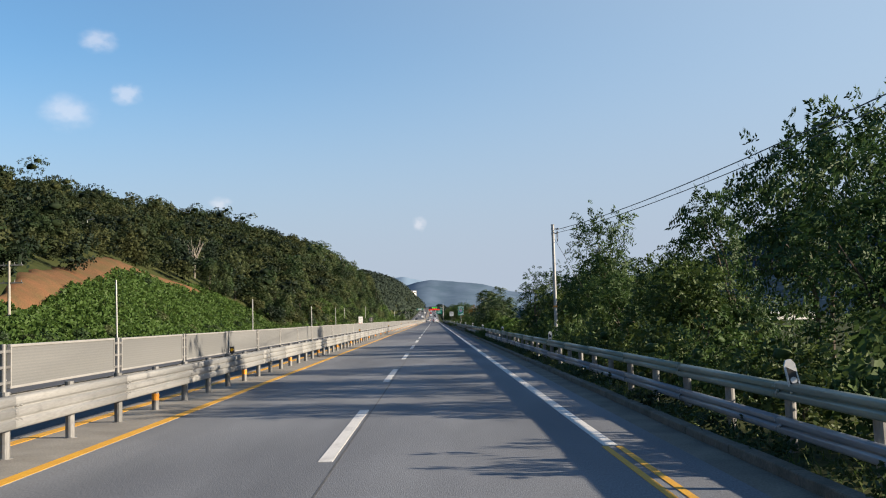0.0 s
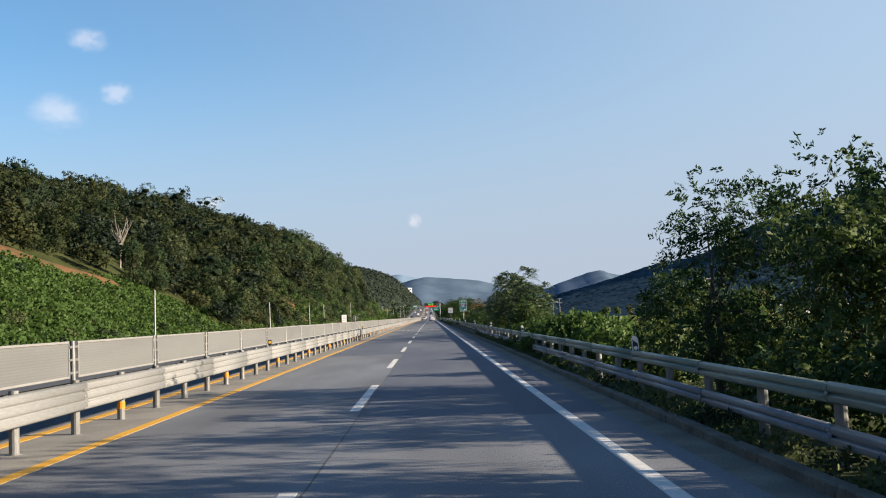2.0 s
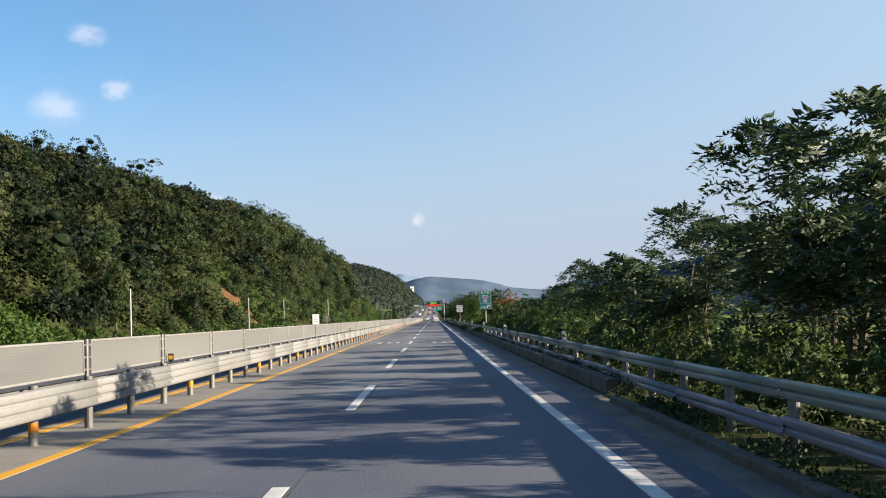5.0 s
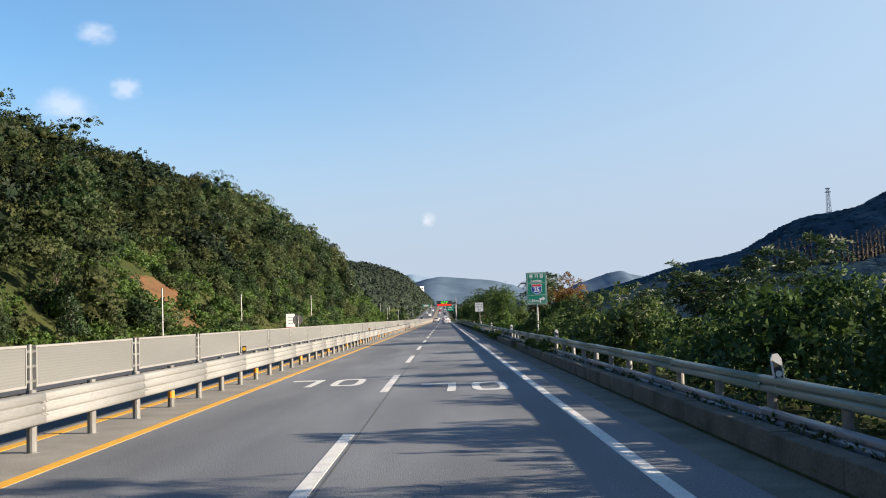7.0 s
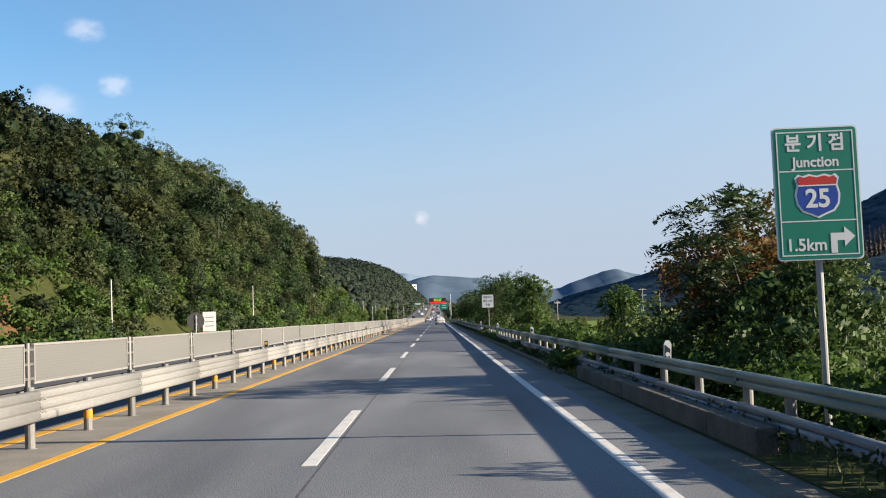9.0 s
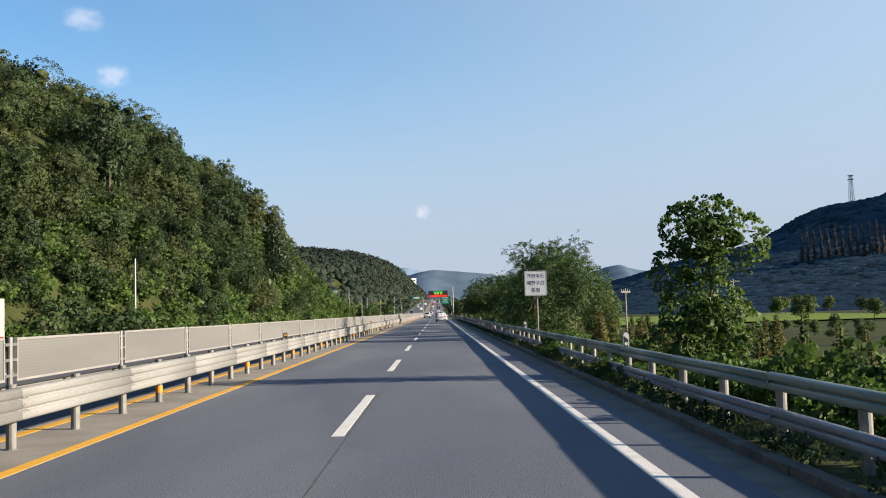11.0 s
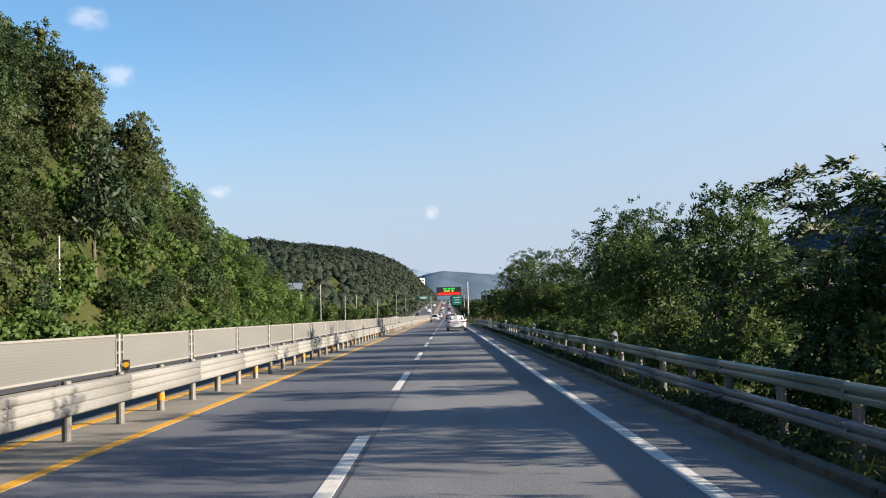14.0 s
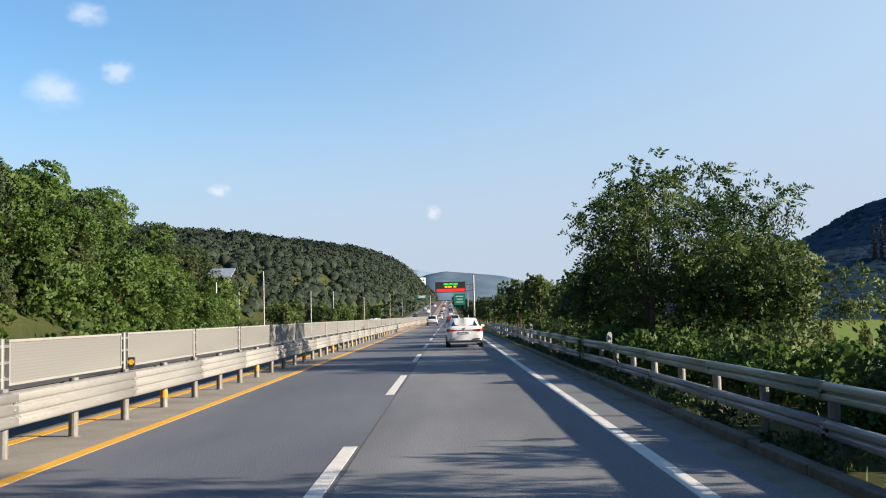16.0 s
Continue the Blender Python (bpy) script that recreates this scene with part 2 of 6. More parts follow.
WOODS_FAR = material("distant_woodland", (0.028, 0.042, 0.031), 0.8, second=(0.036, 0.051, 0.036), leaf=True, through_light=0.15, spec=0.15)
# far ridges: aerial haze is painted in as blue base colour
HILL_BLUE = material("haze_tint_mountain", (0.098, 0.14, 0.2), 1.0, second=(0.072, 0.111, 0.157), scale=0.02, spec=0.0)
HILL_PALE = material("pale_haze_tint_mountain", (0.187, 0.264, 0.357), 1.0, second=(0.162, 0.234, 0.323), scale=0.01, spec=0.0)
CAR_WHITE = material("white_car_paint", (0.663, 0.671, 0.68), 0.25, second=(0.629, 0.637, 0.646), scale=1, clear=0.6)
CAR_BLACK = material("black_car_paint", (0.02, 0.022, 0.028), 0.25, second=(0.03, 0.03, 0.035), scale=1, clear=0.6)
CAR_SILVER = material("silver_car_paint", (0.45, 0.46, 0.48), 0.3, 0.4, second=(0.42, 0.43, 0.45), scale=1, clear=0.6)
CAR_RED = material("red_car_paint", (0.4, 0.03, 0.02), 0.25, second=(0.35, 0.03, 0.02), scale=1, clear=0.6)
CAR_GLASS = material("dark_car_glass", (0.012, 0.015, 0.018), 0.2, second=(0.02, 0.022, 0.026), scale=2, spec=0.3)
TAIL_LAMP = material("tail_lamp", (0.22, 0.01, 0.012), 0.15, second=(0.3, 0.015, 0.015), scale=10)
RUBBER = material("tyre_rubber", (0.02, 0.02, 0.02), 0.8, second=(0.03, 0.03, 0.03), scale=20)
ALLOY = material("alloy_rim", (0.5, 0.5, 0.52), 0.3, 0.8, second=(0.4, 0.4, 0.42), scale=10)
PLATE = material("plate_white", (0.7, 0.71, 0.72), 0.5, second=(0.64, 0.65, 0.66), scale=10)
WALL_WHITE = material("pale_building_wall", (0.576, 0.576, 0.56), 0.8, second=(0.512, 0.512, 0.496), scale=0.4)
ROOF_BLUE = material("blue_grey_sheet_roof", (0.255, 0.3, 0.36), 0.45, 0.2, second=(0.21, 0.247, 0.307), scale=1.0, stretch=(3, 1, 1))
CABLE = material("cable_black", (0.03, 0.03, 0.032), 0.6, second=(0.05, 0.05, 0.05), scale=10)


# ---- mesh tools ----
def part(name, bm, mat, parent=None, label=""):
    """Links a bmesh as one mesh object under a thing or part."""
    me = bpy.data.meshes.new(name)
    bm.to_mesh(me)
    bm.free()
    me.materials.append(mat)
    ob = new(name, me)
    ob.parent = parent
    return tagged(ob, label)


def share(name, me, parent, m=None):
    """One more object on a mesh that others use too."""
    ob = new(name, me)
    ob.parent = parent
    if m is not None:
        ob.matrix_basis = m
    return ob


def raw(name, verts, faces, mat, smooth=False):
    me = bpy.data.meshes.new(name)
    me.from_pydata([tuple(v) for v in verts], [], [tuple(f) for f in faces])
    me.materials.append(mat)
    if smooth:
        me.shade_smooth()
    me.update()
    return me


def thing(name, label, category, group="", kind="", m=None):
    ob = new(name)
    if m is not None:
        ob.matrix_basis = m
    return tagged(ob, label, category, group, kind)


def box(bm, x0, x1, y0, y1, z0, z1, bevel=0.0):
    r = bmesh.ops.create_cube(bm, size=1.0, matrix=Matrix.Translation(((x0 + x1) / 2, (y0 + y1) / 2, (z0 + z1) / 2)) @ Matrix.Diagonal((x1 - x0, y1 - y0, z1 - z0, 1)))
    if bevel:
        edges = list({e for v in r["verts"] for e in v.link_edges})
        bmesh.ops.bevel(bm, geom=edges, offset=bevel, segments=2, affect="EDGES", profile=0.5)
    return bm


def tube(bm, a, b, r0, r1=None, seg=10, caps=True):
    a, b = Vector(a), Vector(b)
    r1 = r0 if r1 is None else r1
    q = (b - a).to_track_quat("Z", "Y").to_matrix().to_4x4()
    bmesh.ops.create_cone(bm, cap_ends=caps, segments=seg, radius1=r0, radius2=r1, depth=(b - a).length, matrix=Matrix.Translation((a + b) / 2) @ q)
    return bm


def extrude_profile(bm, profile, y0, y1, thick=0.0):
    """Sweep an open (x, z) line along y; with thick it becomes a shell towards -x."""
    rows = []
    pts = list(profile)
    if thick:
        pts = pts + [(x - thick, z) for x, z in reversed(profile)]
    for y in (y0, y1):
        rows.append([bm.verts.new((x, y, z)) for x, z in pts])
    n = len(pts)
    for i in range(n if thick else n - 1):
        bm.faces.new((rows[0][i], rows[0][(i + 1) % n], rows[1][(i + 1) % n], rows[1][i]))
    if thick:
        bm.faces.new(rows[0][::-1])
        bm.faces.new(rows[1])
    bmesh.ops.recalc_face_normals(bm, faces=bm.faces[:])
    return bm


# ---- lie of the land ----
def ramp(v, table):
    return float(np.interp(v, [a for a, _ in table], [b for _, b in table]))


def road_z(y):
    """Height of the carriageway: level, then climbing a long hill."""
    if y < 600:
        return 0.0
    if y < 700:
        return 0.00011 * (y - 600) ** 2
    return 1.1 + 0.022 * (min(y, 1500) - 700) + 0.004 * max(0.0, y - 1500)


FOOT = [(-80, 29), (120, 28), (180, 27), (250, 22), (300, 18.5), (355, 17), (400, 18), (430, 20), (465, 34), (500, 70), (560, 160)]
RISE = [(-80, 34), (120, 36), (200, 38), (260, 36.5), (306, 33.5), (356, 30), (366, 24.5), (376, 15.5), (386, 12), (405, 9.5), (430, 8), (470, 3), (520, 0), (700, 0)]
REACH = [(-80, 52), (150, 48), (200, 44), (250, 36), (306, 23), (355, 14), (386, 7), (430, 7), (520, 12)]
FOOT2 = [(560, 190), (640, 105), (720, 75), (800, 50), (900, 33), (1000, 25), (1150, 18), (1300, 16), (1500, 14)]
RISE2 = [(540, 0), (620, 20), (700, 27), (800, 31), (1000, 33), (1100, 37), (1200, 34), (1300, 26), (1500, 21), (2200, 20)]


def ground_z(x, y):
    z = road_z(y) - 0.10
    if x < -6:
        d = -x - ramp(y, FOOT)
        if d > 0:
            z += ramp(y, RISE) * (1 - math.exp(-d / ramp(y, REACH)))
        d = -x - ramp(y, FOOT2)
        if d > 0:
            z += ramp(y, RISE2) * (1.5 - math.exp(-d / 16) - 0.5 * math.exp(-d / 150))
        if x < -18:
            z += 1.4 * noise.noise(Vector((x * 0.05, y * 0.05, 0.0))) * min(1, (-x - 18) / 20)
    elif x > 4.2:
        near = min(1.0, (x - 4.2) / 14.0)
        z -= 2.6 * near * near * (3 - 2 * near) + (road_z(y)) * min(1.0, max(0.0, (x - 20) / 80))
        if x > 90 and y > 500:
            ridge = ramp(x, [(90, 0), (160, 24), (240, 45), (330, 64), (450, 100), (560, 140), (750, 195), (1100, 240), (2000, 260)])
            s = min(1.0, max(0.0, y - 640) / 690.0)
            # last term: unseen height added beyond the view to keep the sun off the slope
            ridge = ridge * max(0.3, 1 - max(0.0, y - 1400) / 900) + min(130.0, max(0.0, x - 0.52 * y - 20) * 0.55)
            z += ridge * s * s * (3 - 2 * s) * (1 + 0.22 * noise.noise(Vector((x * 0.011, y * 0.004, 3.0))))
    return z


# how far up the slope the bare earth band lies, along the road
BARE = [(-80, 3), (60, 4), (83, 6), (101, 9.3), (127, 13.7), (146, 15.2), (154, 12.6), (160, 8), (172, 1)]


# ---- ground and carriageways ----
def stretch_steps(stops):
    """Coordinates along an axis from rows of (from, to, step)."""
    out = []
    for a, b, s in stops:
        out += list(np.arange(a, b, s))
    return out + [stops[-1][1]]


def build_ground():
    xs = stretch_steps([(-1600, -400, 150), (-400, -100, 20), (-100, -16, 3), (-16, -6, 5), (-6, 4, 5), (4, 24, 2), (24, 90, 8), (90, 800, 30), (800, 2400, 160)])
    ys = stretch_steps([(-90, 520, 6), (520, 1500, 20), (1500, 4600, 160)])
    verts = [(x, y, ground_z(x, y)) for y in ys for x in xs]
    w = len(xs)
    faces = [(j * w + i, j * w + i + 1, (j + 1) * w + i + 1, (j + 1) * w + i) for j in range(len(ys) - 1) for i in range(w - 1)]
    me = raw("ground", verts, faces, GROUND, True)
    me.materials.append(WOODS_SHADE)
    # slope across the valley takes the same shade-dark, haze-blue colour
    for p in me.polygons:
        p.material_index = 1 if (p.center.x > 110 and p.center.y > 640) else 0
    ob = new("ground", me)
    return tagged(ob, "grassy earth ground with hills beside the road", "ground", kind="structure")


build_ground()


def strip(name, mat, x0, x1, y0, y1, lift, label, category, step=10.0, depth=0.2):
    """A slab along the road between x0 and x1 that follows its height."""
    n = max(1, int(math.ceil((y1 - y0) / step)))
    ys = np.linspace(y0, y1, n + 1)
    verts, faces = [], []
    for y in ys:
        z = road_z(y) + lift
        verts += [(x0, y, z - depth), (x0, y, z), (x1, y, z), (x1, y, z - depth)]
    for j in range(n):
        a, b = 4 * j, 4 * j + 4
        faces += [(a, a + 1, b + 1, b), (a + 1, a + 2, b + 2, b + 1), (a + 2, a + 3, b + 3, b + 2)]
    faces += [(0, 3, 2, 1), (4 * n, 4 * n + 1, 4 * n + 2, 4 * n + 3)]
    ob = new(name, raw(name, verts, faces, mat))
    return tagged(ob, label, category, kind="structure")


for x0, x1, runs in ((-4.99, -1.62, ((-80, 84, 0), (84, 120, 1), (120, 228, 0), (228, 420, 1), (420, 1900, 0))), (-1.62, 2.42, ((-80, 55, 0), (55, 120, 1), (120, 228, 0), (228, 291, 1), (291, 1900, 0)))):
    for y0, y1, newer in runs:
        strip("road", ASPHALT_NEW if newer else ASPHALT, x0, x1, y0, y1, 0.0, "darker newer asphalt lane, resurfaced" if newer else "pale worn grey asphalt lane", "road")
strip("road", ASPHALT_DARK, -16.6, -6.75, -80, 1900, -0.004, "dark asphalt opposite carriageway behind the median", "road")
strip("median_strip", CONCRETE, -6.75, -4.99, -80, 1900, 0.004, "pale concrete strip under the median guardrail", "median")
strip("gutter", GUTTER, 2.42, 3.06, -80, 1900, -0.002, "pale concrete gutter strip along the kerb", "gutter")
strip("road_seam", TAR, -1.72 + 0.10, -1.72 + 0.125, -80, 420, 0.002, "dark tar seam between the lanes", "seam", depth=0.01)

# painted lines
strip("edge_line", WHITE_LINE, 1.595, 1.77, 12.6, 1900, 0.006, "solid white painted edge line", "road line", depth=0.01)
strip("edge_line", YELLOW_LINE, 1.555, 1.635, -80, 12.5, 0.006, "double yellow painted edge line", "road line", depth=0.01)
strip("edge_line", YELLOW_LINE, 1.725, 1.805, -80, 12.5, 0.006, "double yellow painted edge line", "road line", depth=0.01)
strip("median_line", YELLOW_LINE, -5.18, -5.00, -80, 1900, 0.007, "solid yellow painted line beside the median", "road line", depth=0.01)
strip("median_line", YELLOW_LINE, -6.62, -6.42, -80, 1900, 0.009, "solid yellow painted line of the opposite side", "road line", depth=0.01)
strip("edge_line", WHITE_LINE, -14.6, -14.42, -80, 1900, 0.004, "solid white painted edge line", "road line", depth=0.01)

DASH, CYCLE, FIRST = 6.73, 15.0, 11.84
dash_me = {}


def dash_line(x, y, wide, lift, opposite=False):
    key = (wide, opposite)
    if key not in dash_me:
        bm = bmesh.new()
        box(bm, -wide / 2, wide / 2, 0, DASH, -0.008, 0.0)
        me = bpy.data.meshes.new("lane_dash")
        bm.to_mesh(me)
        bm.free()
        me.materials.append(WHITE_LINE)
        dash_me[key] = me
    ob = share("lane_dash", dash_me[key], None, Matrix.Translation((x, y, road_z(y) + lift)) @ Matrix.Rotation(math.atan((road_z(y + 6) - road_z(y)) / 6), 4, "X"))
    tagged(ob, "white painted lane dash, slightly worn", "road line", "lane dashes", "structure")


for k in range(-5, 75):
    dash_line(-1.75, FIRST + CYCLE * k, 0.17, 0.006)
for k in range(0, 45):
    dash_line(-10.6, 14 + CYCLE * k, 0.15, 0.004, True)


def stroke(bm, pts, wide):
    """A flat painted stroke along (x, y) points, mitred."""
    left, right = [], []
    for i, p in enumerate(pts):
        p = Vector(p)
        d = Vector((0, 0))
        if i:
            d += (p - Vector(pts[i - 1])).normalized()
        if i < len(pts) - 1:
            d += (Vector(pts[i + 1]) - p).normalized()
        d.normalize()
        s = Vector((-d.y, d.x)) * wide / 2
        left.append(bm.verts.new((*(p + s), 0)))
        right.append(bm.verts.new((*(p - s), 0)))
    for i in range(len(pts) - 1):
        bm.faces.new((left[i], right[i], right[i + 1], left[i + 1]))


def road_number(x, y, seven_w=0.84, zero_w=0.82, high=2.86, gap=0.36):
    """The painted figures 7 and 0, stretched along the lane."""
    holder = thing("speed_marking", "white painted speed limit seventy on the lane", "road marking", "speed markings", "structure", Matrix.Translation((x, y, 0.007)))
    bm = bmesh.new()
    w, wl_ = 0.19, 0.40
    box(bm, 0, seven_w, high - wl_, high, -0.004, 0)
    stroke(bm, [(seven_w - w / 2, high - wl_ - 0.004), (seven_w - w / 2, high * 0.5), (seven_w - w / 2 - 0.04, 0)], w)
    part("figure", bm, WHITE_LINE, holder)
    bm = bmesh.new()
    ring_o, ring_i = [], []
    for i in range(32):
        a = 2 * math.pi * i / 32
        c, s = math.cos(a), math.sin(a)
        sx, sy = abs(c) ** 0.5 * (1 if c > 0 else -1), abs(s) ** 0.5 * (1 if s > 0 else -1)
        cx = seven_w + gap + zero_w / 2
        ring_o.append(bm.verts.new((cx + sx * zero_w / 2, high / 2 + sy * high / 2, 0)))
        ring_i.append(bm.verts.new((cx + sx * (zero_w / 2 - w), high / 2 + sy * (high / 2 - 0.38), 0)))
    for i in range(32):
        j = (i + 1) % 32
        bm.faces.new((ring_o[i], ring_o[j], ring_i[j], ring_i[i]))
    part("figure", bm, WHITE_LINE, holder)


road_number(-0.95, 161.36)
road_number(-4.50, 164.34)

# kerb, and the low retaining wall that replaces it for a stretch
KERB_X, WALL_X = 2.84, 3.03
kerb_me = None


def kerb_run(y0, y1, high, wide, name, label):
    holder = thing(name, label, "kerb", kind="structure")
    length = 1.98
    bm = bmesh.new()
    box(bm, 0, wide, 0.0, length - 0.012, -0.2, high, 0.018)
    me = bpy.data.meshes.new(name)
    bm.to_mesh(me)
    bm.free()
    me.materials.append(KERB_STONE)
    n = int((y1 - y0) / length)
    rng = random.Random(int(y0))
    for i in range(n):
        share("kerb_stone" if high < 0.2 else "wall_block", me, holder, pose((KERB_X if high < 0.2 else WALL_X) + rng.uniform(-0.006, 0.012), y0 + i * length, rng.uniform(-0.012, 0.004), 0, 0, rng.uniform(-0.15, 0.15)))


kerb_run(-30, 118, 0.11, 0.17, "kerb", "weathered concrete kerb stones beside the verge")
kerb_run(118, 187.8, 0.31, 0.24, "low_wall", "low weathered concrete retaining wall along the road")
kerb_run(191.2, 207, 0.31, 0.24, "low_wall", "low weathered concrete retaining wall, chipped at its end")
kerb_run(207, 440, 0.11, 0.17, "kerb", "weathered concrete kerb stones beside the verge")

# ---- median guardrail and screen fence ----
PITCH, POST0, RAIL_X = 2.328, 24.60, -5.90
rail_bm = bmesh.new()
tube(rail_bm, (0, 0, -0.05), (0, 0, 0.84), 0.068, seg=14)
tube(rail_bm, (0, 0, 0.0), (0, 0, 0.012), 0.10, seg=14)
POST_ME = bpy.data.meshes.new("post")
rail_bm.to_mesh(POST_ME)
rail_bm.free()
POST_ME.materials.append(STEEL_POST)
bm = bmesh.new()
tube(bm, (0, 0, 0.19), (0, 0, 0.32), 0.0705, seg=14, caps=False)
BAND_ME = bpy.data.meshes.new("reflective_band")
bm.to_mesh(BAND_ME)
bm.free()
BAND_ME.materials.append(ORANGE)


def beam_mesh(name, z0, z1, waves, deep, length, mat, facing=1):
    bm = bmesh.new()
    crest = (z1 - z0) / waves
    line = [(0.0, z0), (deep * 0.6, z0 + 0.006)]
    for i in range(waves):
        a = z0 + crest * i
        line += [(deep * 0.94, a + crest * 0.16), (deep, a + crest * 0.3), (deep, a + crest * 0.7), (deep * 0.94, a + crest * 0.84)]
        if i < waves - 1:
            line += [(deep * 0.5, a + crest * 0.96), (deep * 0.5, a + crest * 1.04)]
    line += [(deep * 0.6, z1 - 0.006), (0.0, z1)]
    prof = [(x * facing, z) for x, z in line]
    extrude_profile(bm, prof, 0, length, 0.006)
    box(bm, *(sorted((facing * (deep - 0.01), facing * (deep + 0.012)))), -0.03, 0.03, (z0 + z1) / 2 - 0.02, (z0 + z1) / 2 + 0.02)
    for y in (0.05, 0.16):
        for u in (0.3, 0.7):
            z = z0 + (z1 - z0) * u
            tube(bm, (facing * deep * 0.2, y, z), (facing * (deep + 0.012), y, z), 0.014, seg=6)
    me = bpy.data.meshes.new(name)
    bm.to_mesh(me)
    bm.free()
    me.materials.append(mat)
    me.shade_smooth()
    me.shade_auto_smooth(angle=radians(50)) if hasattr(me, "shade_auto_smooth") else None
    return me


median = thing("median_guardrail", "weathered galvanised three-wave steel median guardrail on round posts", "guardrail")
BEAM_ME = beam_mesh("beam", 0.37, 0.80, 3, 0.085, 2 * PITCH + 0.12, STEEL_RAIL)
BEAM_BACK_ME = beam_mesh("beam", 0.37, 0.80, 3, 0.085, 2 * PITCH + 0.12, STEEL_RAIL, -1)
rng = random.Random(5)
for k in range(-17, 260):
    y = POST0 + PITCH * k
    post = share("post", POST_ME, median, pose(RAIL_X, y, 0, rng.uniform(-0.6, 0.6), rng.uniform(-0.6, 0.6), 0))
    if k % 4 == 2:
        share("reflective_band", BAND_ME, post)
    if k % 2:
        tilt = rng.uniform(-0.04, 0.04)
        share("beam", BEAM_ME, median, pose(RAIL_X + 0.09, y - 0.06, rng.uniform(-0.004, 0.004), tilt, 0, rng.uniform(-0.015, 0.015)))
        share("beam", BEAM_BACK_ME, median, pose(RAIL_X - 0.09, y - 0.06, rng.uniform(-0.004, 0.004), -tilt, 0, rng.uniform(-0.015, 0.015)))

fence = thing("screen_fence", "grey glare screen fence of framed mesh panels above the guardrail", "fence")
PANEL_L = 2 * PITCH - 0.34
bm = bmesh.new()
box(bm, -0.012, 0.012, 0.03, PANEL_L - 0.03, 0.90, 1.40)
PANEL_ME = bpy.data.meshes.new("panel")
bm.to_mesh(PANEL_ME)
bm.free()
PANEL_ME.materials.append(SCREEN)
bm = bmesh.new()
box(bm, -0.025, 0.025, 0, PANEL_L, 1.40, 1.436, 0.006)
box(bm, -0.025, 0.025, 0, PANEL_L, 0.868, 0.903, 0.006)
box(bm, -0.025, 0.025, 0, 0.035, 0.904, 1.399)
box(bm, -0.025, 0.025, PANEL_L - 0.035, PANEL_L, 0.904, 1.399)
FRAME_ME = bpy.data.meshes.new("panel_frame")
bm.to_mesh(FRAME_ME)
bm.free()
FRAME_ME.materials.append(FRAME_WHITE)
bm = bmesh.new()
tube(bm, (0, 0, 0.78), (0, 0, 1.445), 0.038, seg=12)
for z in (0.95, 1.15, 1.35):
    box(bm, -0.02, 0.02, -0.18, 0.18, z - 0.018, z + 0.018)
FPOST_ME = bpy.data.meshes.new("fence_post")
bm.to_mesh(FPOST_ME)
bm.free()
FPOST_ME.materials.append(STEEL_POST)
for k in range(-8, 128):
    y = POST0 + PITCH * (2 * k + 1)
    lean = rng.uniform(-0.5, 0.5)
    share("fence_post", FPOST_ME, fence, pose(RAIL_X - 0.02, y, 0, rng.uniform(-0.4, 0.4), lean, 0))
    panel = share("panel", PANEL_ME, fence, pose(RAIL_X - 0.02, y + 0.17, rng.uniform(-0.006, 0.006), rng.uniform(-0.08, 0.08), lean, rng.uniform(-0.15, 0.15)))
    share("panel_frame", FRAME_ME, panel)


def round_reflector(x, y, z):
    ob = thing("reflector", "amber round reflector in a black housing on the guardrail", "reflector", "guardrail reflectors", m=pose(x, y, z, 0, 0, rng.uniform(-8, 8)))
    bm = bmesh.new()
    box(bm, -0.055, 0.055, -0.03, 0.035, 0, 0.17, 0.012)
    tube(bm, (0, 0, -0.02), (0, 0, 0.01), 0.03, seg=8)
    part("housing", bm, BLACK_PLASTIC, ob)
    bm = bmesh.new()
    tube(bm, (0, -0.03, 0.09), (0, -0.042, 0.09), 0.045, seg=16)
    part("lens", bm, AMBER, ob, "amber round lens")


for y in (27.05, 73.5, 120.3, 166.75, 213.4, 259.7, 306.3, 352.9, 399.4, 446):
    round_reflector(RAIL_X + 0.10, y, 0.86)

# ---- roadside guardrail on the right ----
side = thing("side_guardrail", "double-beam galvanised roadside guardrail, upper beam greenish", "guardrail")
SIDE_X = 3.45
UP_ME = beam_mesh("upper_beam", 0.615, 0.815, 2, 0.07, 2 * PITCH + 0.1, GREEN_RAIL, -1)
LOW_ME = beam_mesh("lower_beam", 0.225, 0.42, 2, 0.06, 2 * PITCH + 0.1, BLUE_RAIL, -1)
bm = bmesh.new()
tube(bm, (0, 0, -0.7), (0, 0, 0.76), 0.062, seg=14)
SPOST_ME = bpy.data.meshes.new("post")
bm.to_mesh(SPOST_ME)
bm.free()
SPOST_ME.materials.append(STEEL_POST)
rng = random.Random(9)
for k in range(-6, 186):
    y = 2.07 + PITCH * k
    share("post", SPOST_ME, side, pose(SIDE_X + 0.06, y + {80: -0.7, 81: 0.8}.get(k, 0.0), 0, rng.uniform(-1, 1), rng.uniform(-1, 1), 0))
    if k % 2 == 0:
        dz = rng.uniform(-0.012, 0.012)
        share("upper_beam", UP_ME, side, pose(SIDE_X - 0.02, y - 0.05, dz * 0.5, rng.uniform(-0.08, 0.08), 0, rng.uniform(-0.08, 0.08)))
        share("lower_beam", LOW_ME, side, pose(SIDE_X - 0.02, y - 0.05, dz * 0.5 + rng.uniform(-0.008, 0.008), rng.uniform(-0.12, 0.12), 0, rng.uniform(-0.12, 0.12)))


